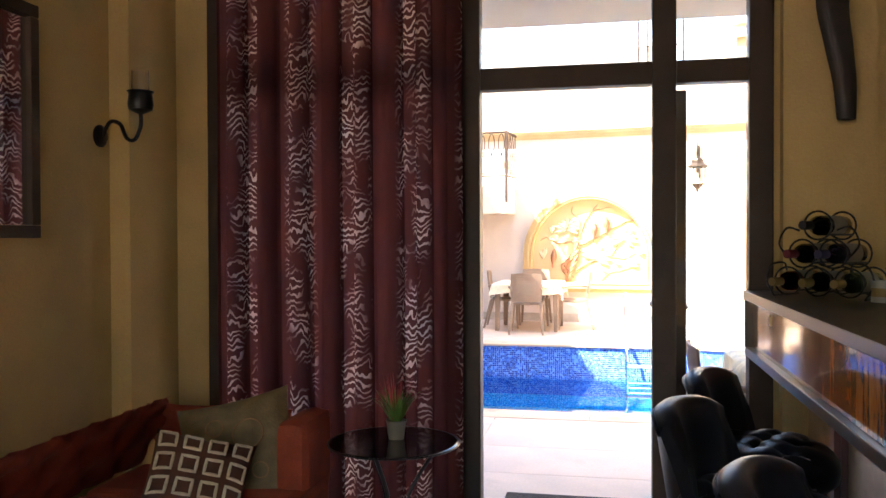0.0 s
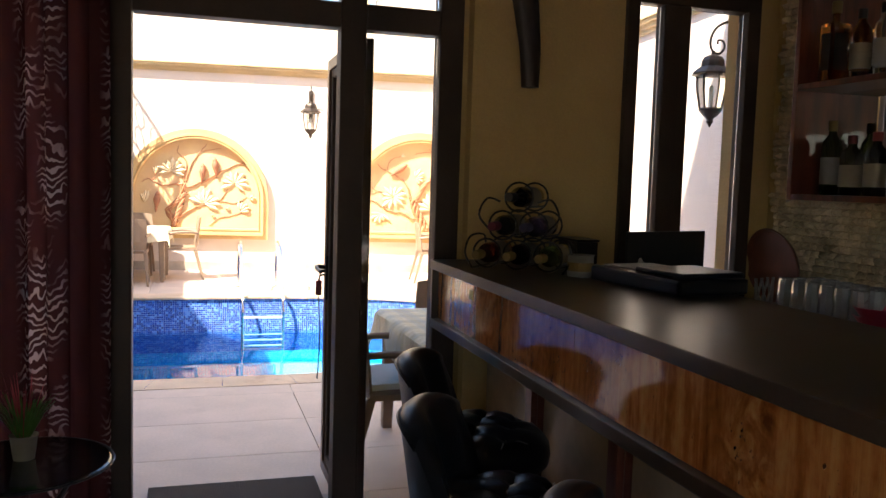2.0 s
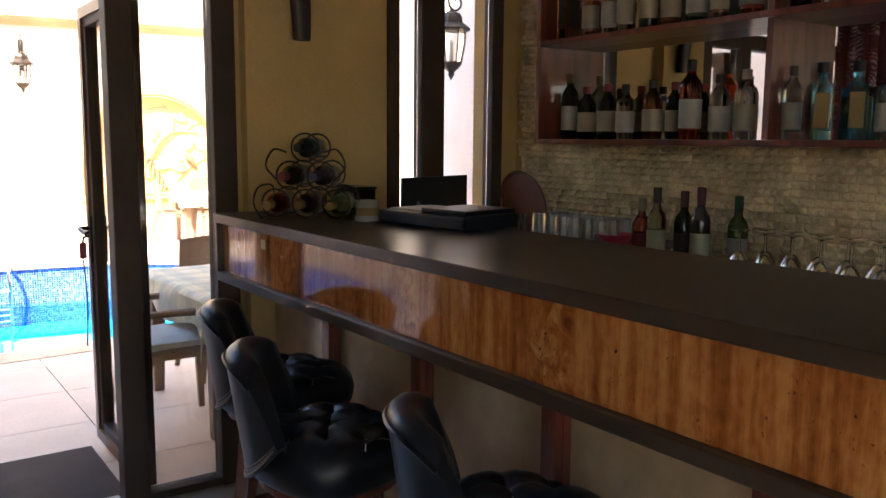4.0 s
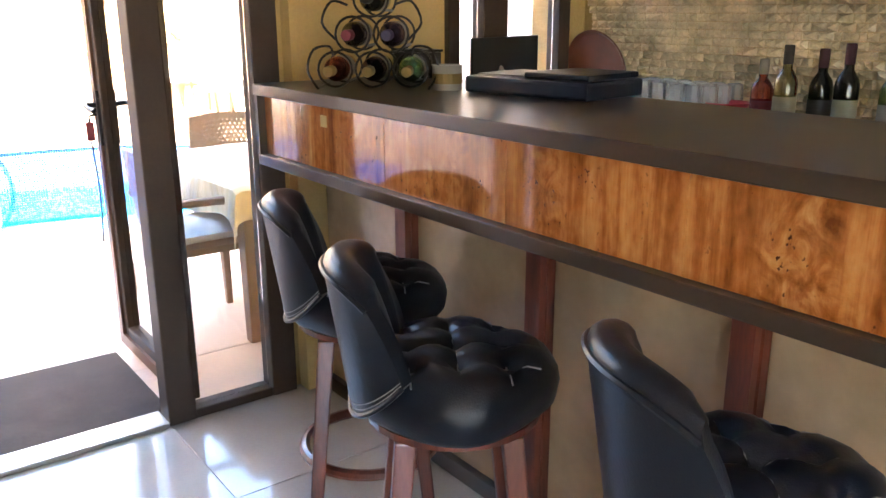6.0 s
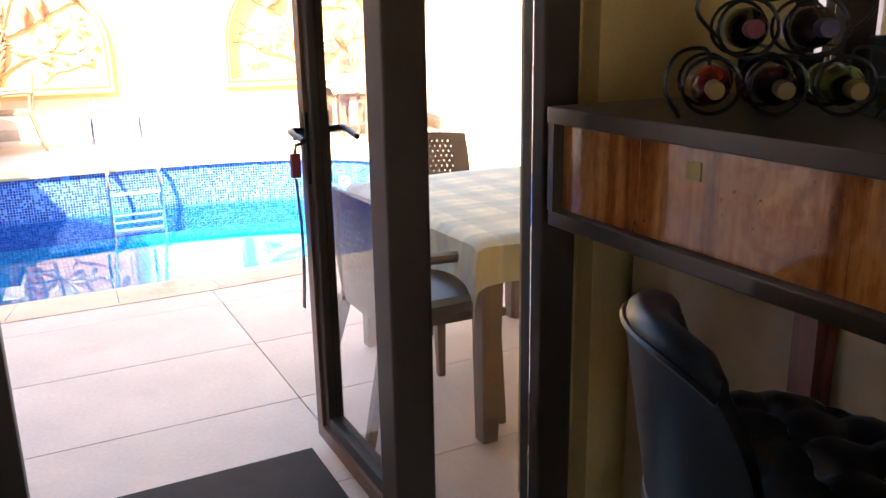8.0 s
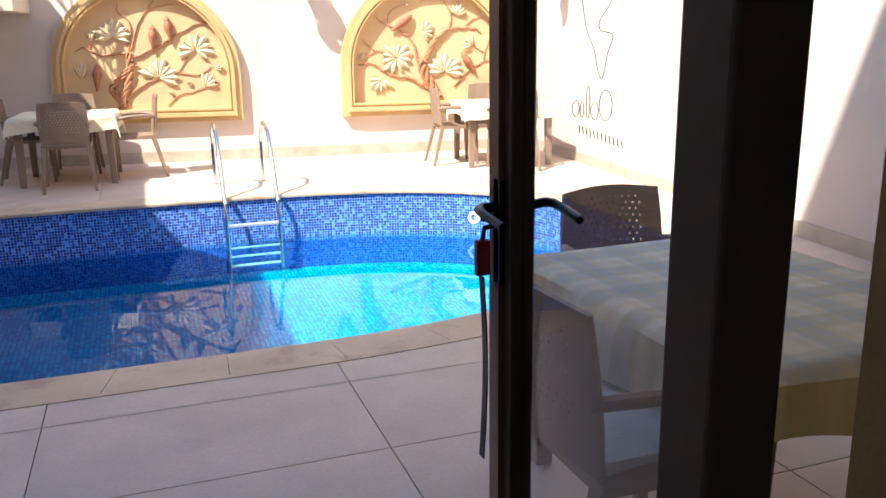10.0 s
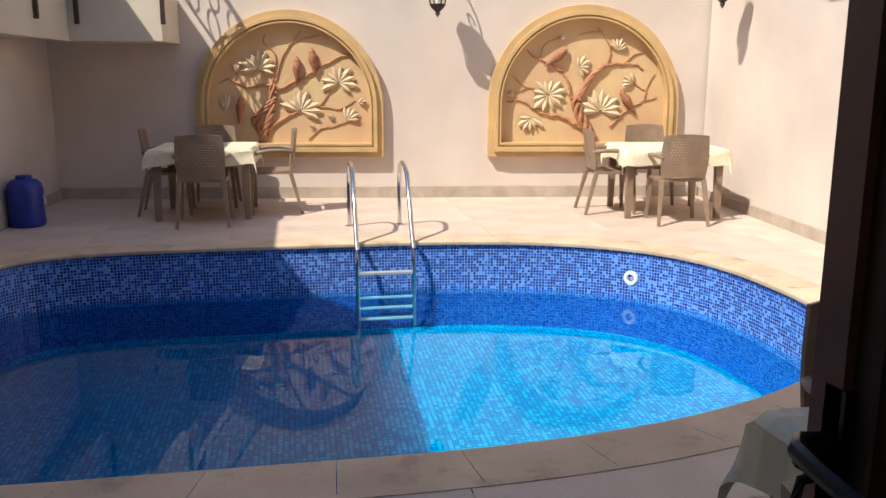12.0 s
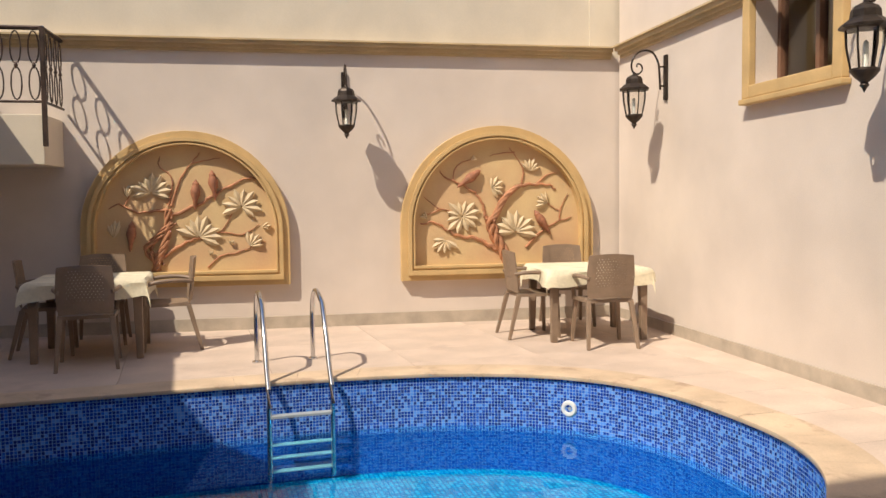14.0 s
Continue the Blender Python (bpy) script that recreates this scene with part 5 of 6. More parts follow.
sheet(bm, 8, 8, lambda u, v: Vector(((u - 0.5) * 0.07, (v - 0.5) * 0.07, 0.01 + 0.05 * math.exp(-((u - 0.5) ** 2 + (v - 0.5) ** 2) * 14) * (1 + 0.3 * math.sin(19 * u) * math.sin(17 * v)))))
thick(bm, 0.002)
part("fold", bm, paper(WHITE_P), tis)
cup = empty("cup_stack", pose(0.34, -0.69, 1.188), "short pale tin with a printed band", "tin")
bm = bmesh.new()
lathe(bm, ((0.045, 0.0), (0.046, 0.07), (0.049, 0.075), (0.044, 0.075), (0.043, 0.004)), 20, cap=False)
part("tin_body", bm, paper((0.6, 0.58, 0.52)), cup, smooth=True)
bm = bmesh.new()
lathe(bm, ((0.0466, 0.02), (0.0466, 0.05)), 20, cap=False)
part("band", bm, paper(GOLD_P), cup)
box_ = empty("cash_drawer", pose(0.55, -0.2, 1.188), "low black box on the bar end", "box")
block("body", (-0.03, 0.06, -0.1, 0.08, 0.0, 0.09), M_BLACK, box_, 0.004)
block("lid", (-0.035, 0.065, -0.105, 0.085, 0.0905, 0.1), M_BLACK, box_, 0.003)

# wine rack with six bottles
RACK = pose(0.19, -0.52, 1.188, 0, 0, 139)     # x across, y towards the necks
rack = empty("wine_rack", RACK, "scrolled black iron rack holding six bottles", "wine rack")
slots = [(-0.115, 0.062), (0.0, 0.062), (0.115, 0.062), (-0.058, 0.165), (0.058, 0.165), (0.0, 0.268)]
for x, z in slots:
    bm = bmesh.new()
    for y in (0.06, -0.12):
        tube(bm, [(x + 0.052 * math.cos(a), y, z + 0.052 * math.sin(a)) for a in (2 * math.pi * k / 24 for k in range(24))], 0.004, sides=5, closed=True)
    tube(bm, [(x - 0.04, 0.06, z - 0.034), (x - 0.04, -0.12, z - 0.034)], 0.004, sides=5)
    part("ring", bm, M_BLACK, rack, smooth=True)
for sx in (-1, 1):
    bm = bmesh.new()
    tube(bm, smooth_line([(sx * 0.17, 0.06, 0.004), (sx * 0.2, 0.06, 0.06), (sx * 0.18, 0.06, 0.12), (sx * 0.13, 0.06, 0.13), (sx * 0.12, 0.06, 0.1)], 4), 0.004, sides=5)
    tube(bm, smooth_line([(sx * 0.11, 0.06, 0.15), (sx * 0.15, 0.06, 0.2), (sx * 0.12, 0.06, 0.26), (sx * 0.07, 0.06, 0.25)], 4), 0.004, sides=5)
    tube(bm, [(sx * 0.17, 0.06, 0.005), (sx * 0.17, -0.12, 0.005)], 0.004, sides=5)
    part("scroll", bm, M_BLACK, rack, smooth=True)
for (x, z), gc, cc in zip(slots, (GREEN, (0.06, 0.03, 0.08), (0.4, 0.06, 0.04), (0.06, 0.05, 0.12), DARK, DARK), (GOLD_P, GOLD_P, GOLD_P, (0.1, 0.08, 0.2), (0.3, 0.02, 0.05), BLACK_P)):
    bottle(RACK @ pose(x, -0.13, z, -90, 0, 0), 0.3, 0.037, gc if sum(gc) > 0.5 else gc, CREAM_P, cc, "wine", "wine bottle lying in the iron rack", "wine_bottle")

# ornament hanging on the pier
bm = bmesh.new()
pts = smooth_line([(0.36, -0.11, 2.62), (0.31, -0.12, 2.4), (0.335, -0.12, 2.2), (0.36, -0.11, 2.05), (0.37, -0.1, 1.9)], 5)
rings = []
for k, q in enumerate(pts):
    w_ = 0.075 - 0.04 * k / len(pts)
    rings.append([bm.verts.new((q[0] + w_ * math.cos(a), q[1] + 0.028 * math.sin(a), q[2])) for a in (2 * math.pi * j / 14 for j in range(14))])
for a_, b_ in zip(rings, rings[1:]):
    for j in range(14):
        bm.faces.new((a_[j], a_[(j + 1) % 14], b_[(j + 1) % 14], b_[j]))
bm.faces.new(rings[0]), bm.faces.new(rings[-1][::-1])
orn = part("wall_ornament", bm, mat("dark_carved_wood", (0.022, 0.014, 0.013), 0.5, vary=0.2, scale=10), smooth=True)
tagged(orn, "long dark curved ornament hanging on the pier", "ornament")

# ---- sitting corner ----
M_SOFA = mat("rust_red_velvet", (0.34, 0.065, 0.03), 0.75, vary=0.15, scale=7, grain=0.08, gscale=120, bump=0.2, bscale=150)
sofa = empty("corner_sofa", None, "rust red tufted corner sofa", "sofa")


def tufted(p0, p1, z0, z1, depth, inward, name):
    """A deep-buttoned back between two floor points, bulging towards inward."""
    p0, p1, inw = Vector((*p0, 0)), Vector((*p1, 0)), Vector((*inward, 0))
    L = (p1 - p0).length
    nx = max(2, round(L / 0.22))

    def f(u, v):
        a = v * math.pi * 0.62
        base = p0.lerp(p1, u)
        q = depth * (0.35 + 0.65 * math.sin(a))
        dent = 0.0
        for j in range(3):
            for i in range(nx + 1):
                du = (u * nx - i - 0.5 * (j % 2)) * L / nx
                dv = (v * 3 - j - 0.5) * 0.2
                dent += 0.035 * math.exp(-(du * du + dv * dv) / 0.0028)
        dent += 0.01 * (0.5 + 0.5 * math.cos(2 * math.pi * (u * nx + v * 1.5))) ** 6 + 0.01 * (0.5 + 0.5 * math.cos(2 * math.pi * (u * nx - v * 1.5))) ** 6
        z = z0 + (z1 - z0) * (math.sin(v * math.pi / 2) if v < 1 else 1)
        return base + inw * (q - dent) + Vector((0, 0, z))
    bm = bmesh.new()
    sheet(bm, nx * 10, 24, f)
    bmesh.ops.solidify(bm, geom=list(bm.faces), thickness=0.05)
    part(name, bm, M_SOFA, sofa, "deep-buttoned rust red back", smooth=True)


tufted((-2.74, -2.6), (-2.74, -0.34), 0.4, 0.7, 0.2, (1, 0), "side_back")
tufted((-2.66, -0.24), (-1.96, -0.24), 0.4, 0.67, 0.15, (0, -1), "end_back")
block("side_seat", (-2.72, -2.0, -2.6, -0.78, 0.12, 0.385), M_SOFA, sofa, 0.05)
block("end_seat", (-2.72, -1.8, -0.76, -0.3, 0.12, 0.385), M_SOFA, sofa, 0.05)
block("armrest", (-1.95, -1.815, -0.6, -0.22, 0.3, 0.66), M_SOFA, sofa, 0.06)
for x, y in ((-2.68, -2.55), (-2.05, -2.55), (-1.85, -0.7), (-1.85, -0.36), (-2.68, -0.36)):
    block("foot", (x - 0.025, x + 0.025, y - 0.025, y + 0.025, 0.0, 0.11), M_WOOD, sofa)


def cushion(m, size, material, label, motif=None):
    thing = empty("cushion", m, label, "cushion", "cushions on the sofa")
    bm = bmesh.new()

    def f(s):
        def g(u, v):
            x, y = 2 * u - 1, 2 * v - 1
            pinch = 1 - 0.08 * (1 - x * x) - 0.0
            pinch2 = 1 - 0.08 * (1 - y * y)
            return Vector((x * size / 2 * pinch2, y * size / 2 * pinch, s * 0.075 * ((1 - x ** 4) * (1 - y ** 4)) ** 0.6))
        return g
    sheet(bm, 16, 16, f(1)), sheet(bm, 16, 16, f(-1))
    bmesh.ops.remove_doubles(bm, verts=bm.verts, dist=1e-4)
    part("cover", bm, material, thing, smooth=True)
    if motif:
        motif(thing, f(1), size)
    return thing


M_CREAM_T = mat("cream_embroidery", (0.62, 0.55, 0.42), 0.85, vary=0.1, scale=30)
M_RUST_T = mat("rust_patch", (0.22, 0.05, 0.03), 0.85, vary=0.15, scale=20)


def diamonds(thing, g, size):
    for i in range(4):
        for j in range(4):
            c = ((i + 0.5) / 4, (j + 0.5) / 4)
            bm = bmesh.new()
            q = [(c[0] + dx * 0.08, c[1] + dy * 0.08) for dx, dy in ((-1, -1), (1, -1), (1, 1), (-1, 1))]
            ring = []
            for k in range(4):
                for t in (0, 0.33, 0.66):
                    a, b = q[k], q[(k + 1) % 4]
                    ring.append(g(a[0] + (b[0] - a[0]) * t, a[1] + (b[1] - a[1]) * t) + Vector((0, 0, 0.004)))
            tube(bm, ring, 0.007, sides=5, closed=True)
            part("diamond", bm, M_CREAM_T, thing, "cream embroidered diamond")


def rings_motif(thing, g, size):
    for cx, cy, r in ((0.3, 0.3, 0.1), (0.65, 0.6, 0.14), (0.35, 0.72, 0.08), (0.72, 0.25, 0.07)):
        bm = bmesh.new()
        tube(bm, [g(cx + r * math.cos(a), cy + r * math.sin(a)) + Vector((0, 0, 0.002)) for a in (2 * math.pi * k / 24 for k in range(24))], 0.004, sides=4, closed=True)
        part("ring_motif", bm, mat("dull_gold_thread", (0.3, 0.2, 0.1), 0.8), thing)


cushion(pose(-2.15, -0.5, 0.5, 60, -13, 14), 0.5, mat("olive_brocade", (0.20, 0.16, 0.085), 0.75, vary=0.15, scale=14, bump=0.3, bscale=90), "olive brocade cushion leaning on the sofa end", rings_motif)
cushion(pose(-2.17, -0.83, 0.46, 52, 14, 24), 0.4, mat("brown_patterned_cover", (0.10, 0.04, 0.025), 0.85, vary=0.15, scale=18), "dark brown cushion with cream diamonds", diamonds)

# side table and plant
tab = empty("side_table", pose(-1.47, -0.47, 0.0) @ Matrix.Diagonal((1, 1, 0.81, 1)), "round black glass table on wrought iron legs", "table")
bm = bmesh.new()
lathe(bm, ((0.001, 0.695), (0.26, 0.695), (0.268, 0.701), (0.26, 0.707), (0.001, 0.707)), 40, cap=False)
part("glass_top", bm, mat("smoked_glass", (0.01, 0.012, 0.016), 0.1, 0.0), tab, "smoked glass top")
bm = bmesh.new()
tube(bm, [(0.272 * math.cos(a), 0.272 * math.sin(a), 0.701) for a in (2 * math.pi * k / 40 for k in range(40))], 0.005, sides=6, closed=True)
part("rim", bm, M_BLACK, tab, smooth=True)
for k in range(3):
    bm = bmesh.new()
    a = 2 * math.pi * k / 3 + 0.4
    tube(bm, smooth_line([(0.2 * math.cos(a), 0.2 * math.sin(a), 0.69), (0.06 * math.cos(a), 0.06 * math.sin(a), 0.42), (0.08 * math.cos(a), 0.08 * math.sin(a), 0.2), (0.22 * math.cos(a), 0.22 * math.sin(a), 0.03), (0.24 * math.cos(a), 0.24 * math.sin(a), 0.008)], 5), 0.009)
    part("leg", bm, M_BLACK, tab, smooth=True)
plant = empty("potted_plant", pose(-1.47, -0.43, 0.5735), "small grassy plant with red tips in a pot", "plant")
bm = bmesh.new()
lathe(bm, ((0.032, 0.0), (0.042, 0.075), (0.045, 0.078), (0.04, 0.08), (0.037, 0.065)), 18, cap=True)
part("pot", bm, mat("pale_ceramic", (0.28, 0.26, 0.2), 0.4, vary=0.1), plant, "pale ceramic pot", smooth=True)
M_GRASS, M_REDTIP = mat("grass_green", (0.07, 0.2, 0.03), 0.6, vary=0.25, scale=20), mat("red_tips", (0.35, 0.05, 0.06), 0.6, vary=0.2, scale=20)
rnd = random.Random(8)
for nm, mt, cnt, hh, spread in (("leaves", M_GRASS, 120, 0.13, 0.1), ("red_tips", M_REDTIP, 22, 0.2, 0.07)):
    bm = bmesh.new()
    for k in range(cnt):
        a, rr = rnd.uniform(0, 6.28), rnd.uniform(0.2, 1)
        b0 = Vector((0.02 * math.cos(a), 0.02 * math.sin(a), 0.07))
        h = hh * rnd.uniform(0.7, 1.1)
        tip = b0 + Vector((spread * rr * math.cos(a), spread * rr * math.sin(a), h))
        mid = b0.lerp(tip, 0.5) + Vector((0, 0, 0.02))
        s_ = Vector((-math.sin(a), math.cos(a), 0)) * 0.0025
        v = [bm.verts.new(b0 - s_), bm.verts.new(b0 + s_), bm.verts.new(mid + s_), bm.verts.new(mid - s_), bm.verts.new(tip)]
        bm.faces.new(v[:4])
        bm.faces.new((v[3], v[2], v[4]))
    part(nm, bm, mt, plant)

# wall mirror and sconce
mir = empty("wall_mirror", pose(XI, -1.375, 1.87), "framed mirror hanging on the ochre wall", "mirror")
for d in ((0.001, 0.035, -0.45, -0.4, -0.4, 0.4), (0.001, 0.035, 0.4, 0.45, -0.4, 0.4), (0.001, 0.035, -0.45, 0.45, 0.401, 0.45), (0.001, 0.035, -0.45, 0.45, -0.45, -0.401)):
    block("frame_bar", d, M_FRAME, mir, 0.006)
block("glass", (0.008, 0.012, -0.4, 0.4, -0.4, 0.4), M_MIRROR, mir)
sc = empty("wall_sconce", pose(XI, -0.49, 1.87), "black iron sconce with a glass cup", "sconce")
bm = bmesh.new()
lathe(bm, ((0.001, 0.02), (0.035, 0.018), (0.05, 0.006), (0.05, 0.0)), 20, turn=Matrix.Rotation(math.pi / 2, 3, "Y"))
part("wall_plate", bm, M_BLACK, sc, smooth=True)
bm = bmesh.new()
tube(bm, smooth_line([(0.015, 0, 0.0), (0.05, 0.0, 0.06), (0.1, 0.0, 0.05), (0.13, 0.0, -0.01), (0.17, 0.0, -0.02), (0.2, 0.0, 0.04), (0.2, 0.0, 0.1)], 5), 0.009)
part("arm", bm, M_BLACK, sc, smooth=True)
bm = bmesh.new()
lathe(bm, ((0.01, 0.09), (0.05, 0.11), (0.055, 0.13), (0.05, 0.18), (0.058, 0.19), (0.045, 0.19), (0.02, 0.12)), 20, at=(0.2, 0, 0))
part("cup", bm, M_BLACK, sc, smooth=True)
bm = bmesh.new()
lathe(bm, ((0.038, 0.185), (0.036, 0.28), (0.034, 0.28), (0.036, 0.185)), 20, at=(0.2, 0, 0), cap=False)
part("glass_cup", bm, M_LGLASS, sc, "clear glass chimney", smooth=True)

# curtain
def curtain_material():
    m = bpy.data.materials.new("patterned_voile")
    m.use_nodes = True
    nt = m.node_tree
    n, link = nt.nodes.new, nt.links.new
    nt.nodes.remove(nt.nodes["Principled BSDF"])
    uv = n("ShaderNodeUVMap")
    mp = n("ShaderNodeMapping")
    mp.inputs["Scale"].default_value = (8.5, 3.4, 1)
    link(uv.outputs[0], mp.inputs[0])
    nz = n("ShaderNodeTexNoise")
    nz.inputs["Scale"].default_value, nz.inputs["Detail"].default_value = 1.3, 1.5
    link(mp.outputs[0], nz.inputs["Vector"])
    wv = n("ShaderNodeTexWave")
    wv.wave_type, wv.bands_direction = "BANDS", "Y"
    wv.inputs["Scale"].default_value, wv.inputs["Distortion"].default_value, wv.inputs["Detail"].default_value, wv.inputs["Detail Scale"].default_value = 2.8, 16, 2.0, 0.8
    link(mp.outputs[0], wv.inputs["Vector"])
    st_ = n("ShaderNodeTexWave")
    st_.wave_type, st_.bands_direction = "BANDS", "X"
    st_.inputs["Scale"].default_value = 0.09
    link(mp.outputs[0], st_.inputs["Vector"])
    r1 = n("ShaderNodeMapRange")
    r1.inputs[1].default_value, r1.inputs[2].default_value = 0.66, 0.84
    link(wv.outputs["Fac"], r1.inputs[0])
    r2 = n("ShaderNodeMapRange")
    r2.inputs[1].default_value, r2.inputs[2].default_value = 0.35, 0.6
    link(st_.outputs["Fac"], r2.inputs[0])
    mu = n("ShaderNodeMath")
    mu.operation = "MULTIPLY"
    link(r1.outputs[0], mu.inputs[0])
    link(r2.outputs[0], mu.inputs[1])
    r3 = n("ShaderNodeMapRange")
    r3.inputs[1].default_value, r3.inputs[2].default_value = 0.40, 0.58
    link(nz.outputs[0], r3.inputs[0])
    mu2 = n("ShaderNodeMath")
    mu2.operation = "MULTIPLY"
    link(mu.outputs[0], mu2.inputs[0])
    link(r3.outputs[0], mu2.inputs[1])
    dif, tra, add = n("ShaderNodeBsdfDiffuse"), n("ShaderNodeBsdfTranslucent"), n("ShaderNodeMixShader")
    dif.inputs[0].default_value = (0.062, 0.023, 0.022, 1)
    col = n("ShaderNodeMix")
    col.data_type = "RGBA"
    col.inputs[6].default_value, col.inputs[7].default_value = (0.085, 0.027, 0.026, 1), (0.7, 0.52, 0.48, 1)
    link(mu2.outputs[0], col.inputs[0])
    link(col.outputs[2], tra.inputs[0])
    add.inputs[0].default_value = 0.6
    link(dif.outputs[0], add.inputs[1])
    link(tra.outputs[0], add.inputs[2])
    link(add.outputs[0], nt.nodes["Material Output"].inputs[0])
    return m


M_CURTAIN = curtain_material()
cur = empty("curtain", None, "plum brown patterned curtain hanging over the glazing", "curtain")


def drape(name, x0, x1, y, z0, z1, folds, amp, seed):
    bm = bmesh.new()
    uvl = bm.loops.layers.uv.new("uv")
    rnd = random.Random(seed)
    ph = [rnd.uniform(0, 6.28) for _ in range(5)]
    nu, nv = folds * 12, 14
    width = (x1 - x0) * 1.5

    def f(u, v):
        w_ = 2 * math.pi * folds * u + 0.7 * math.sin(5 * u + ph[0])
        a = amp * (0.75 + 0.25 * math.sin(3 * u + ph[1])) * (0.8 + 0.3 * v)
        return Vector((x0 + (x1 - x0) * u + 0.012 * math.sin(w_ * 2 + ph[2]), y + a * math.sin(w_) + 0.006 * math.sin(6 * v + ph[3] + 4 * u), z1 + (z0 - z1) * v))
    g = sheet(bm, nu, nv, f)
    idx = {vt: (i, j) for i, row in enumerate(g) for j, vt in enumerate(row)}
    for fc in bm.faces:
        for l in fc.loops:
            i, j = idx[l.vert]
            l[uvl].uv = (i / nu * width, (z1 - z0) * (1 - j / nv))
    return part(name, bm, M_CURTAIN, cur, smooth=True)


drape("drape", -2.42, -1.24, -0.14, 0.02, 2.6, 8, 0.05, 4)
bm = bmesh.new()
tube(bm, [(-2.68, -0.14, 2.64), (-1.1, -0.14, 2.64)], 0.016)
for x in (-2.7, -1.08):
    lathe(bm, ((0.016, -0.03), (0.035, 0.0), (0.016, 0.03), (0.002, 0.04)), 12, at=(x, -0.14, 2.64))
part("rod", bm, M_BLACK, cur, "black curtain rod with round ends", smooth=True)
for x in (-2.6, -1.16):
    bm = bmesh.new()
    tube(bm, [(x, -0.14, 2.64), (x, -0.002, 2.66)], 0.01)
    part("bracket", bm, M_BLACK, cur)

# windows behind the camera
for nm, frame_dims in (("window_4", [(XI - 0.12, XI - 0.06, -6.1, -6.04, 0.3, 2.2), (XI - 0.12, XI - 0.06, -4.96, -4.9, 0.3, 2.2), (XI - 0.12, XI - 0.06, -5.53, -5.47, 0.3, 2.2)]),
                       ("window_5", [(-1.9, -1.84, YB - 0.12, YB - 0.06, 0.5, 2.2), (-0.76, -0.7, YB - 0.12, YB - 0.06, 0.5, 2.2), (-1.33, -1.27, YB - 0.12, YB - 0.06, 0.5, 2.2)])):
    w_ = empty(nm, None, "dark framed window at the back of the room", "window", kind="structure")
    for d in frame_dims:
        block("window_frame", d, M_FRAME, w_, 0.004)

# ---- floor tiles, pavers, coping ----
me_cache = {}


def tile_mesh(w, d, h, material, bevel):
    key = (round(w, 3), round(d, 3), h, material.name)
    if key not in me_cache:
        bm = bmesh.new()
        b = bevel
        lo = [bm.verts.new((x, y, -h)) for x, y in ((-w / 2, -d / 2), (w / 2, -d / 2), (w / 2, d / 2), (-w / 2, d / 2))]
        mi = [bm.verts.new((x, y, -b)) for x, y in ((-w / 2, -d / 2), (w / 2, -d / 2), (w / 2, d / 2), (-w / 2, d / 2))]
        hi = [bm.verts.new((x, y, 0)) for x, y in ((-w / 2 + b, -d / 2 + b), (w / 2 - b, -d / 2 + b), (w / 2 - b, d / 2 - b), (-w / 2 + b, d / 2 - b))]
        for p, q in ((lo, mi), (mi, hi)):
            for k in range(4):
                bm.faces.new((p[k], p[(k + 1) % 4], q[(k + 1) % 4], q[k]))
        bm.faces.new(hi)
        me_cache[key] = mesh("tile", bm, material)
    return me_cache[key]


floor_ob = bpy.data.objects["floor"]
y = 0.0
while y > YB + 0.1:
    x = XI
    while x < XB - 0.05:
        w_, d_ = min(0.6, XB - x), min(0.6, y - YB)
        t_ = new("tile", tile_mesh(w_ - 0.003, d_ - 0.003, 0.003, M_FLOOR, 0.001))
        t_.location, t_.parent = (x + w_ / 2, y - d_ / 2, 0.0), floor_ob
        x += 0.6
    y -= 0.6


def in_pool(x, y, grow):
    dx, dy = x + 0.6, y - 5.17
    n, w_ = ((2.8, 3.1) if dy >= 0 else (2.3, 3.1)) if dx >= 0 else (6.0, 2.7)
    return (abs(dx) / (w_ + grow)) ** n + (abs(dy) / (2.14 + grow)) ** n < 1


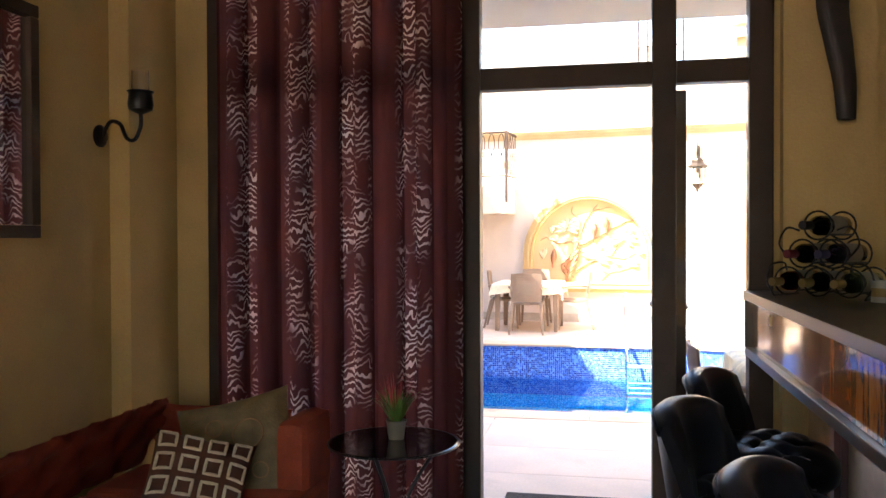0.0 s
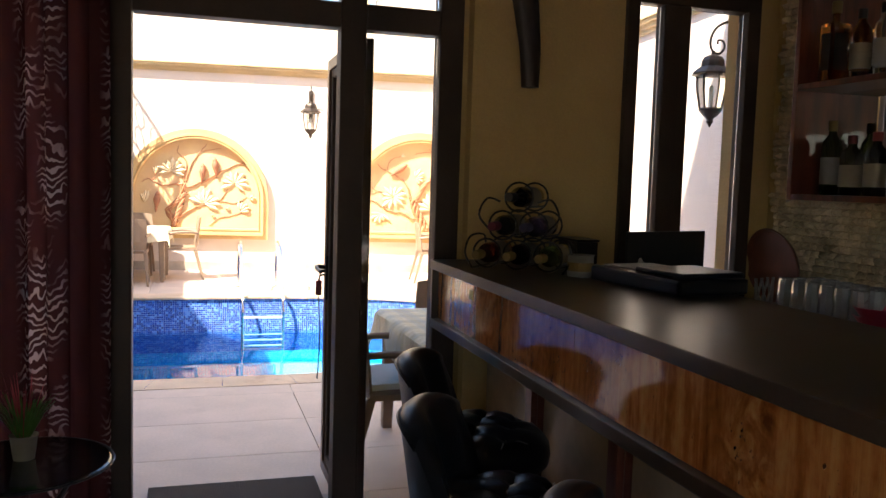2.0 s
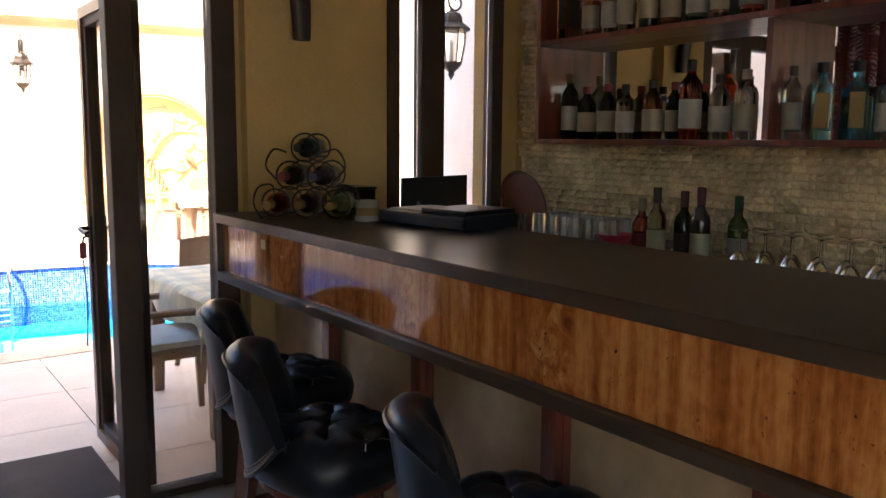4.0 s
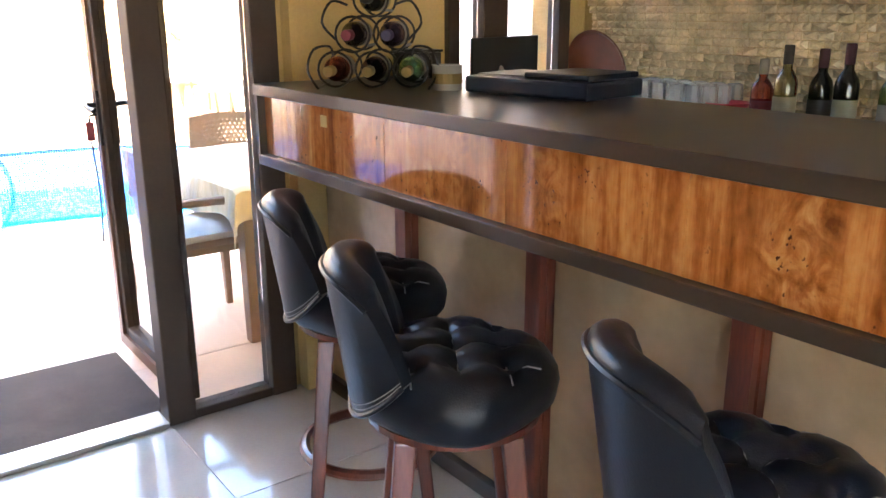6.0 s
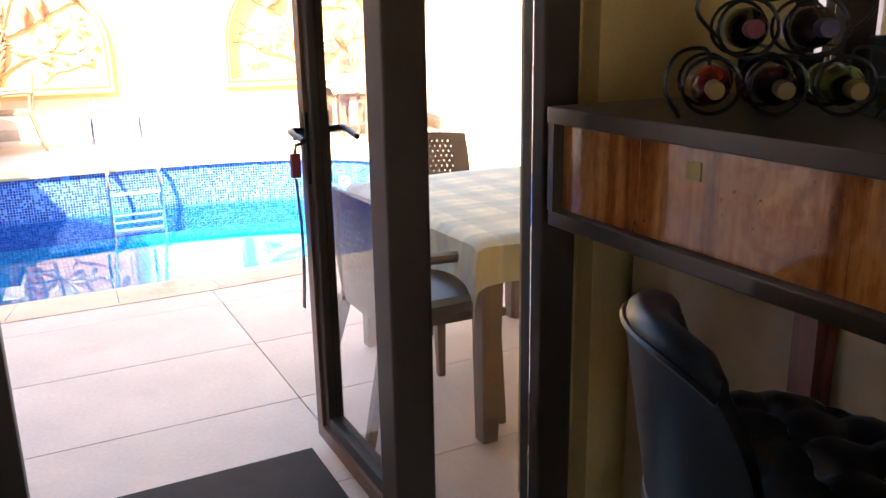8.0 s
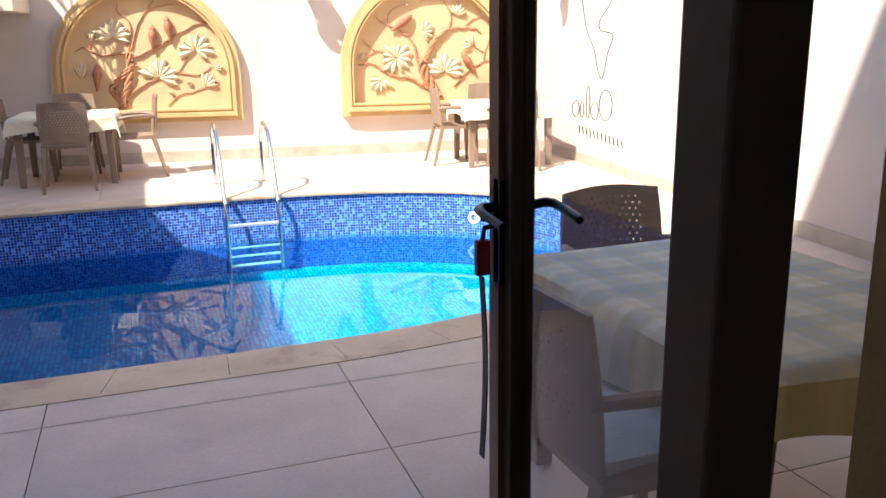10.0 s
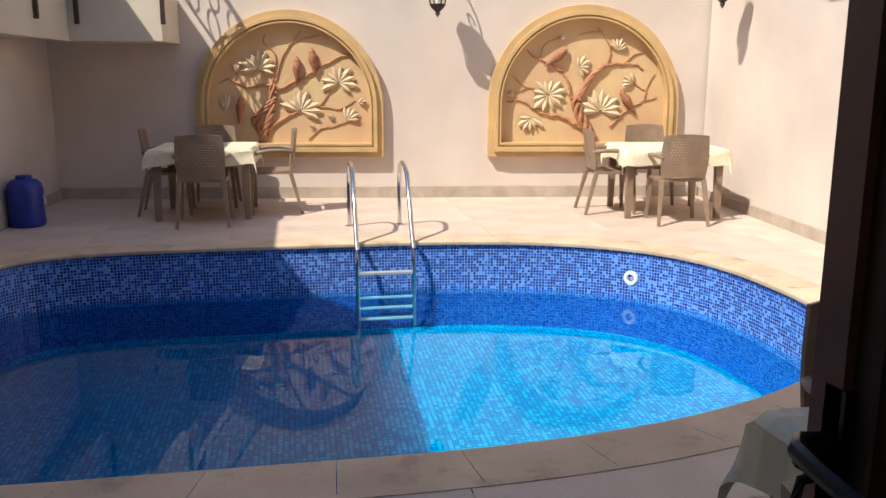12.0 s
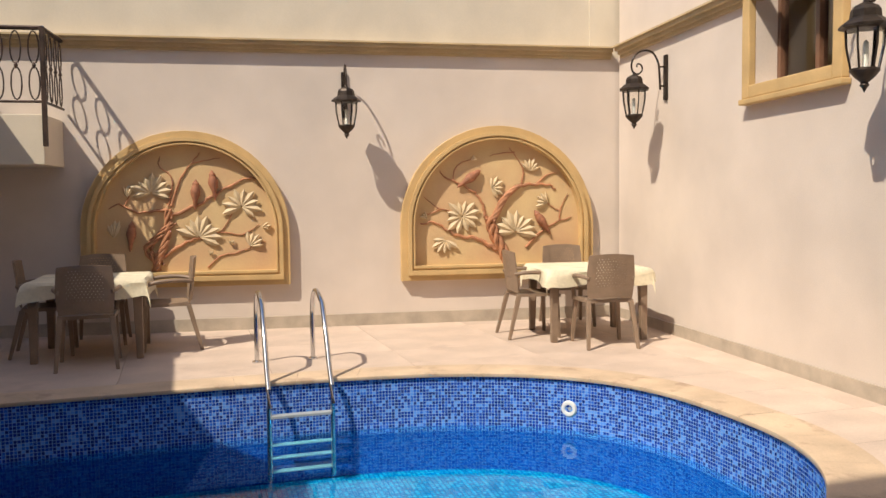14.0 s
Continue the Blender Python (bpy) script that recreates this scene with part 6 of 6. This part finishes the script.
# pavers: whole where clear of the pool, cut to the coping's edge elsewhere
PX, PY, X_OFF, Y_OFF = 1.21, 0.645, -0.262, 1.858
for j in range(-4, 15):
    for i in range(-4, 5):
        x0, y0 = X_OFF + PX * i, Y_OFF + PY * j
        x1, y1 = min(x0 + PX, 4.3), min(y0 + PY, 11.3)
        x0, y0 = max(x0, XL), max(y0, 0.06)
        if x1 - x0 < 0.05 or y1 - y0 < 0.05 or y0 > 10.16 - 0.13 * x0 + 0.2 or x0 > 3.05 + 0.114 * y1:
            continue
        corners = [(x0, y0), (x1, y0), (x1, y1), (x0, y1), ((x0 + x1) / 2, y0), ((x0 + x1) / 2, y1)]
        hits = [in_pool(*c, 0.27) for c in corners]
        if all(hits):
            continue
        if not any(hits):
            t_ = new("paver", tile_mesh(x1 - x0 - 0.004, y1 - y0 - 0.004, 0.019, M_DECK, 0.0015))
            t_.location, t_.parent = ((x0 + x1) / 2, (y0 + y1) / 2, DECK), ground
        else:
            bm = bmesh.new()
            nx, ny = 24, 12
            g = {}
            for a in range(nx):
                for b in range(ny):
                    cx, cy = x0 + 0.002 + (x1 - x0 - 0.004) * (a + 0.5) / nx, y0 + 0.002 + (y1 - y0 - 0.004) * (b + 0.5) / ny
                    if in_pool(cx, cy, 0.27):
                        continue
                    vs = []
                    for da, db in ((0, 0), (1, 0), (1, 1), (0, 1)):
                        k = (a + da, b + db)
                        if k not in g:
                            g[k] = bm.verts.new((x0 + 0.002 + (x1 - x0 - 0.004) * k[0] / nx, y0 + 0.002 + (y1 - y0 - 0.004) * k[1] / ny, DECK))
                        vs.append(g[k])
                    bm.faces.new(vs)
            if len(bm.faces):
                part("paver", bm, M_DECK, ground)
            else:
                bm.free()
NC = 36
for k in range(NC):
    bm = bmesh.new()
    rows_ = []
    for q in range(5):
        a = 2 * math.pi * (k + (q / 4) * 0.996 + 0.002) / NC
        rows_.append([bm.verts.new((*pool_point(a, gr), z)) for gr, z in ((0.3, DECK - 0.02), (0.3, DECK + 0.004), (0.0, DECK + 0.004), (-0.022, DECK - 0.004), (-0.026, DECK - 0.018), (-0.02, DECK - 0.034), (0.02, DECK - 0.036))])
    for r0, r1 in zip(rows_, rows_[1:]):
        for q in range(6):
            bm.faces.new((r0[q], r0[q + 1], r1[q + 1], r1[q]))
    part("coping_stone", bm, M_COPING, pool, "" if k else "sandy bullnosed coping stone", smooth=True)

# split-face stone on the back-bar wall
M_STONE = mat("split_face_stone", (0.60, 0.485, 0.32), 0.85, vary=0.2, scale=9, grain=0.12, bump=0.7, bscale=50, spread=0.22)
stone_wall = bpy.data.objects["wall_bar_back"]
rnd = random.Random(21)


def chip(w_, h_, seed):
    r_ = random.Random(seed)
    bm = bmesh.new()
    back_ = [bm.verts.new((0, sy * w_ / 2, sz * h_ / 2)) for sy, sz in ((-1, -1), (1, -1), (1, 1), (-1, 1))]
    front = [bm.verts.new((-r_.uniform(0.004, 0.024), sy * w_ / 2 * r_.uniform(0.6, 1.0), sz * h_ / 2 * r_.uniform(0.5, 1.05))) for sy, sz in ((-1, -1), (1, -1), (1, 1), (-1, 1))]
    mid = bm.verts.new((-r_.uniform(0.016, 0.03), r_.uniform(-0.2, 0.2) * w_, r_.uniform(-0.1, 0.1) * h_))
    for k in range(4):
        bm.faces.new((back_[k], back_[(k + 1) % 4], front[(k + 1) % 4], front[k]))
        bm.faces.new((front[k], front[(k + 1) % 4], mid))
    return mesh("stone", bm, M_STONE)


chips = [[chip(w_, 0.03, 100 * a + b) for b in range(7)] for a, w_ in enumerate((0.026, 0.04, 0.06))]
rest = bmesh.new()
count = 0
z = 1.02
while z < 2.76:
    y = -0.015 - rnd.uniform(0, 0.05)
    while y > -3.4:
        a = rnd.randrange(3)
        w_ = (0.026, 0.04, 0.06)[a]
        y -= w_ / 2
        near = z < 1.47 and y > -1.75
        behind = SY0 < y < SY1 and z > 1.49
        if near and count < 300:
            ob = new("stone", chips[a][rnd.randrange(7)])
            ob.location, ob.parent = (XB - 0.001, y, z), stone_wall
            count += 1
        elif not behind:
            d0 = XB - 0.001
            vs = [rest.verts.new((d0, y + sy * w_ / 2, z + sz * 0.015)) for sy, sz in ((-1, -1), (1, -1), (1, 1), (-1, 1))]
            m_ = rest.verts.new((d0 - rnd.uniform(0.012, 0.028), y + rnd.uniform(-0.01, 0.01), z + rnd.uniform(-0.006, 0.006)))
            for k in range(4):
                rest.faces.new((vs[k], vs[(k + 1) % 4], m_))
        y -= w_ / 2 + 0.001
    z += 0.031
ob = part("stones", rest, M_STONE, stone_wall)
tagged(ob, kind="stuff")
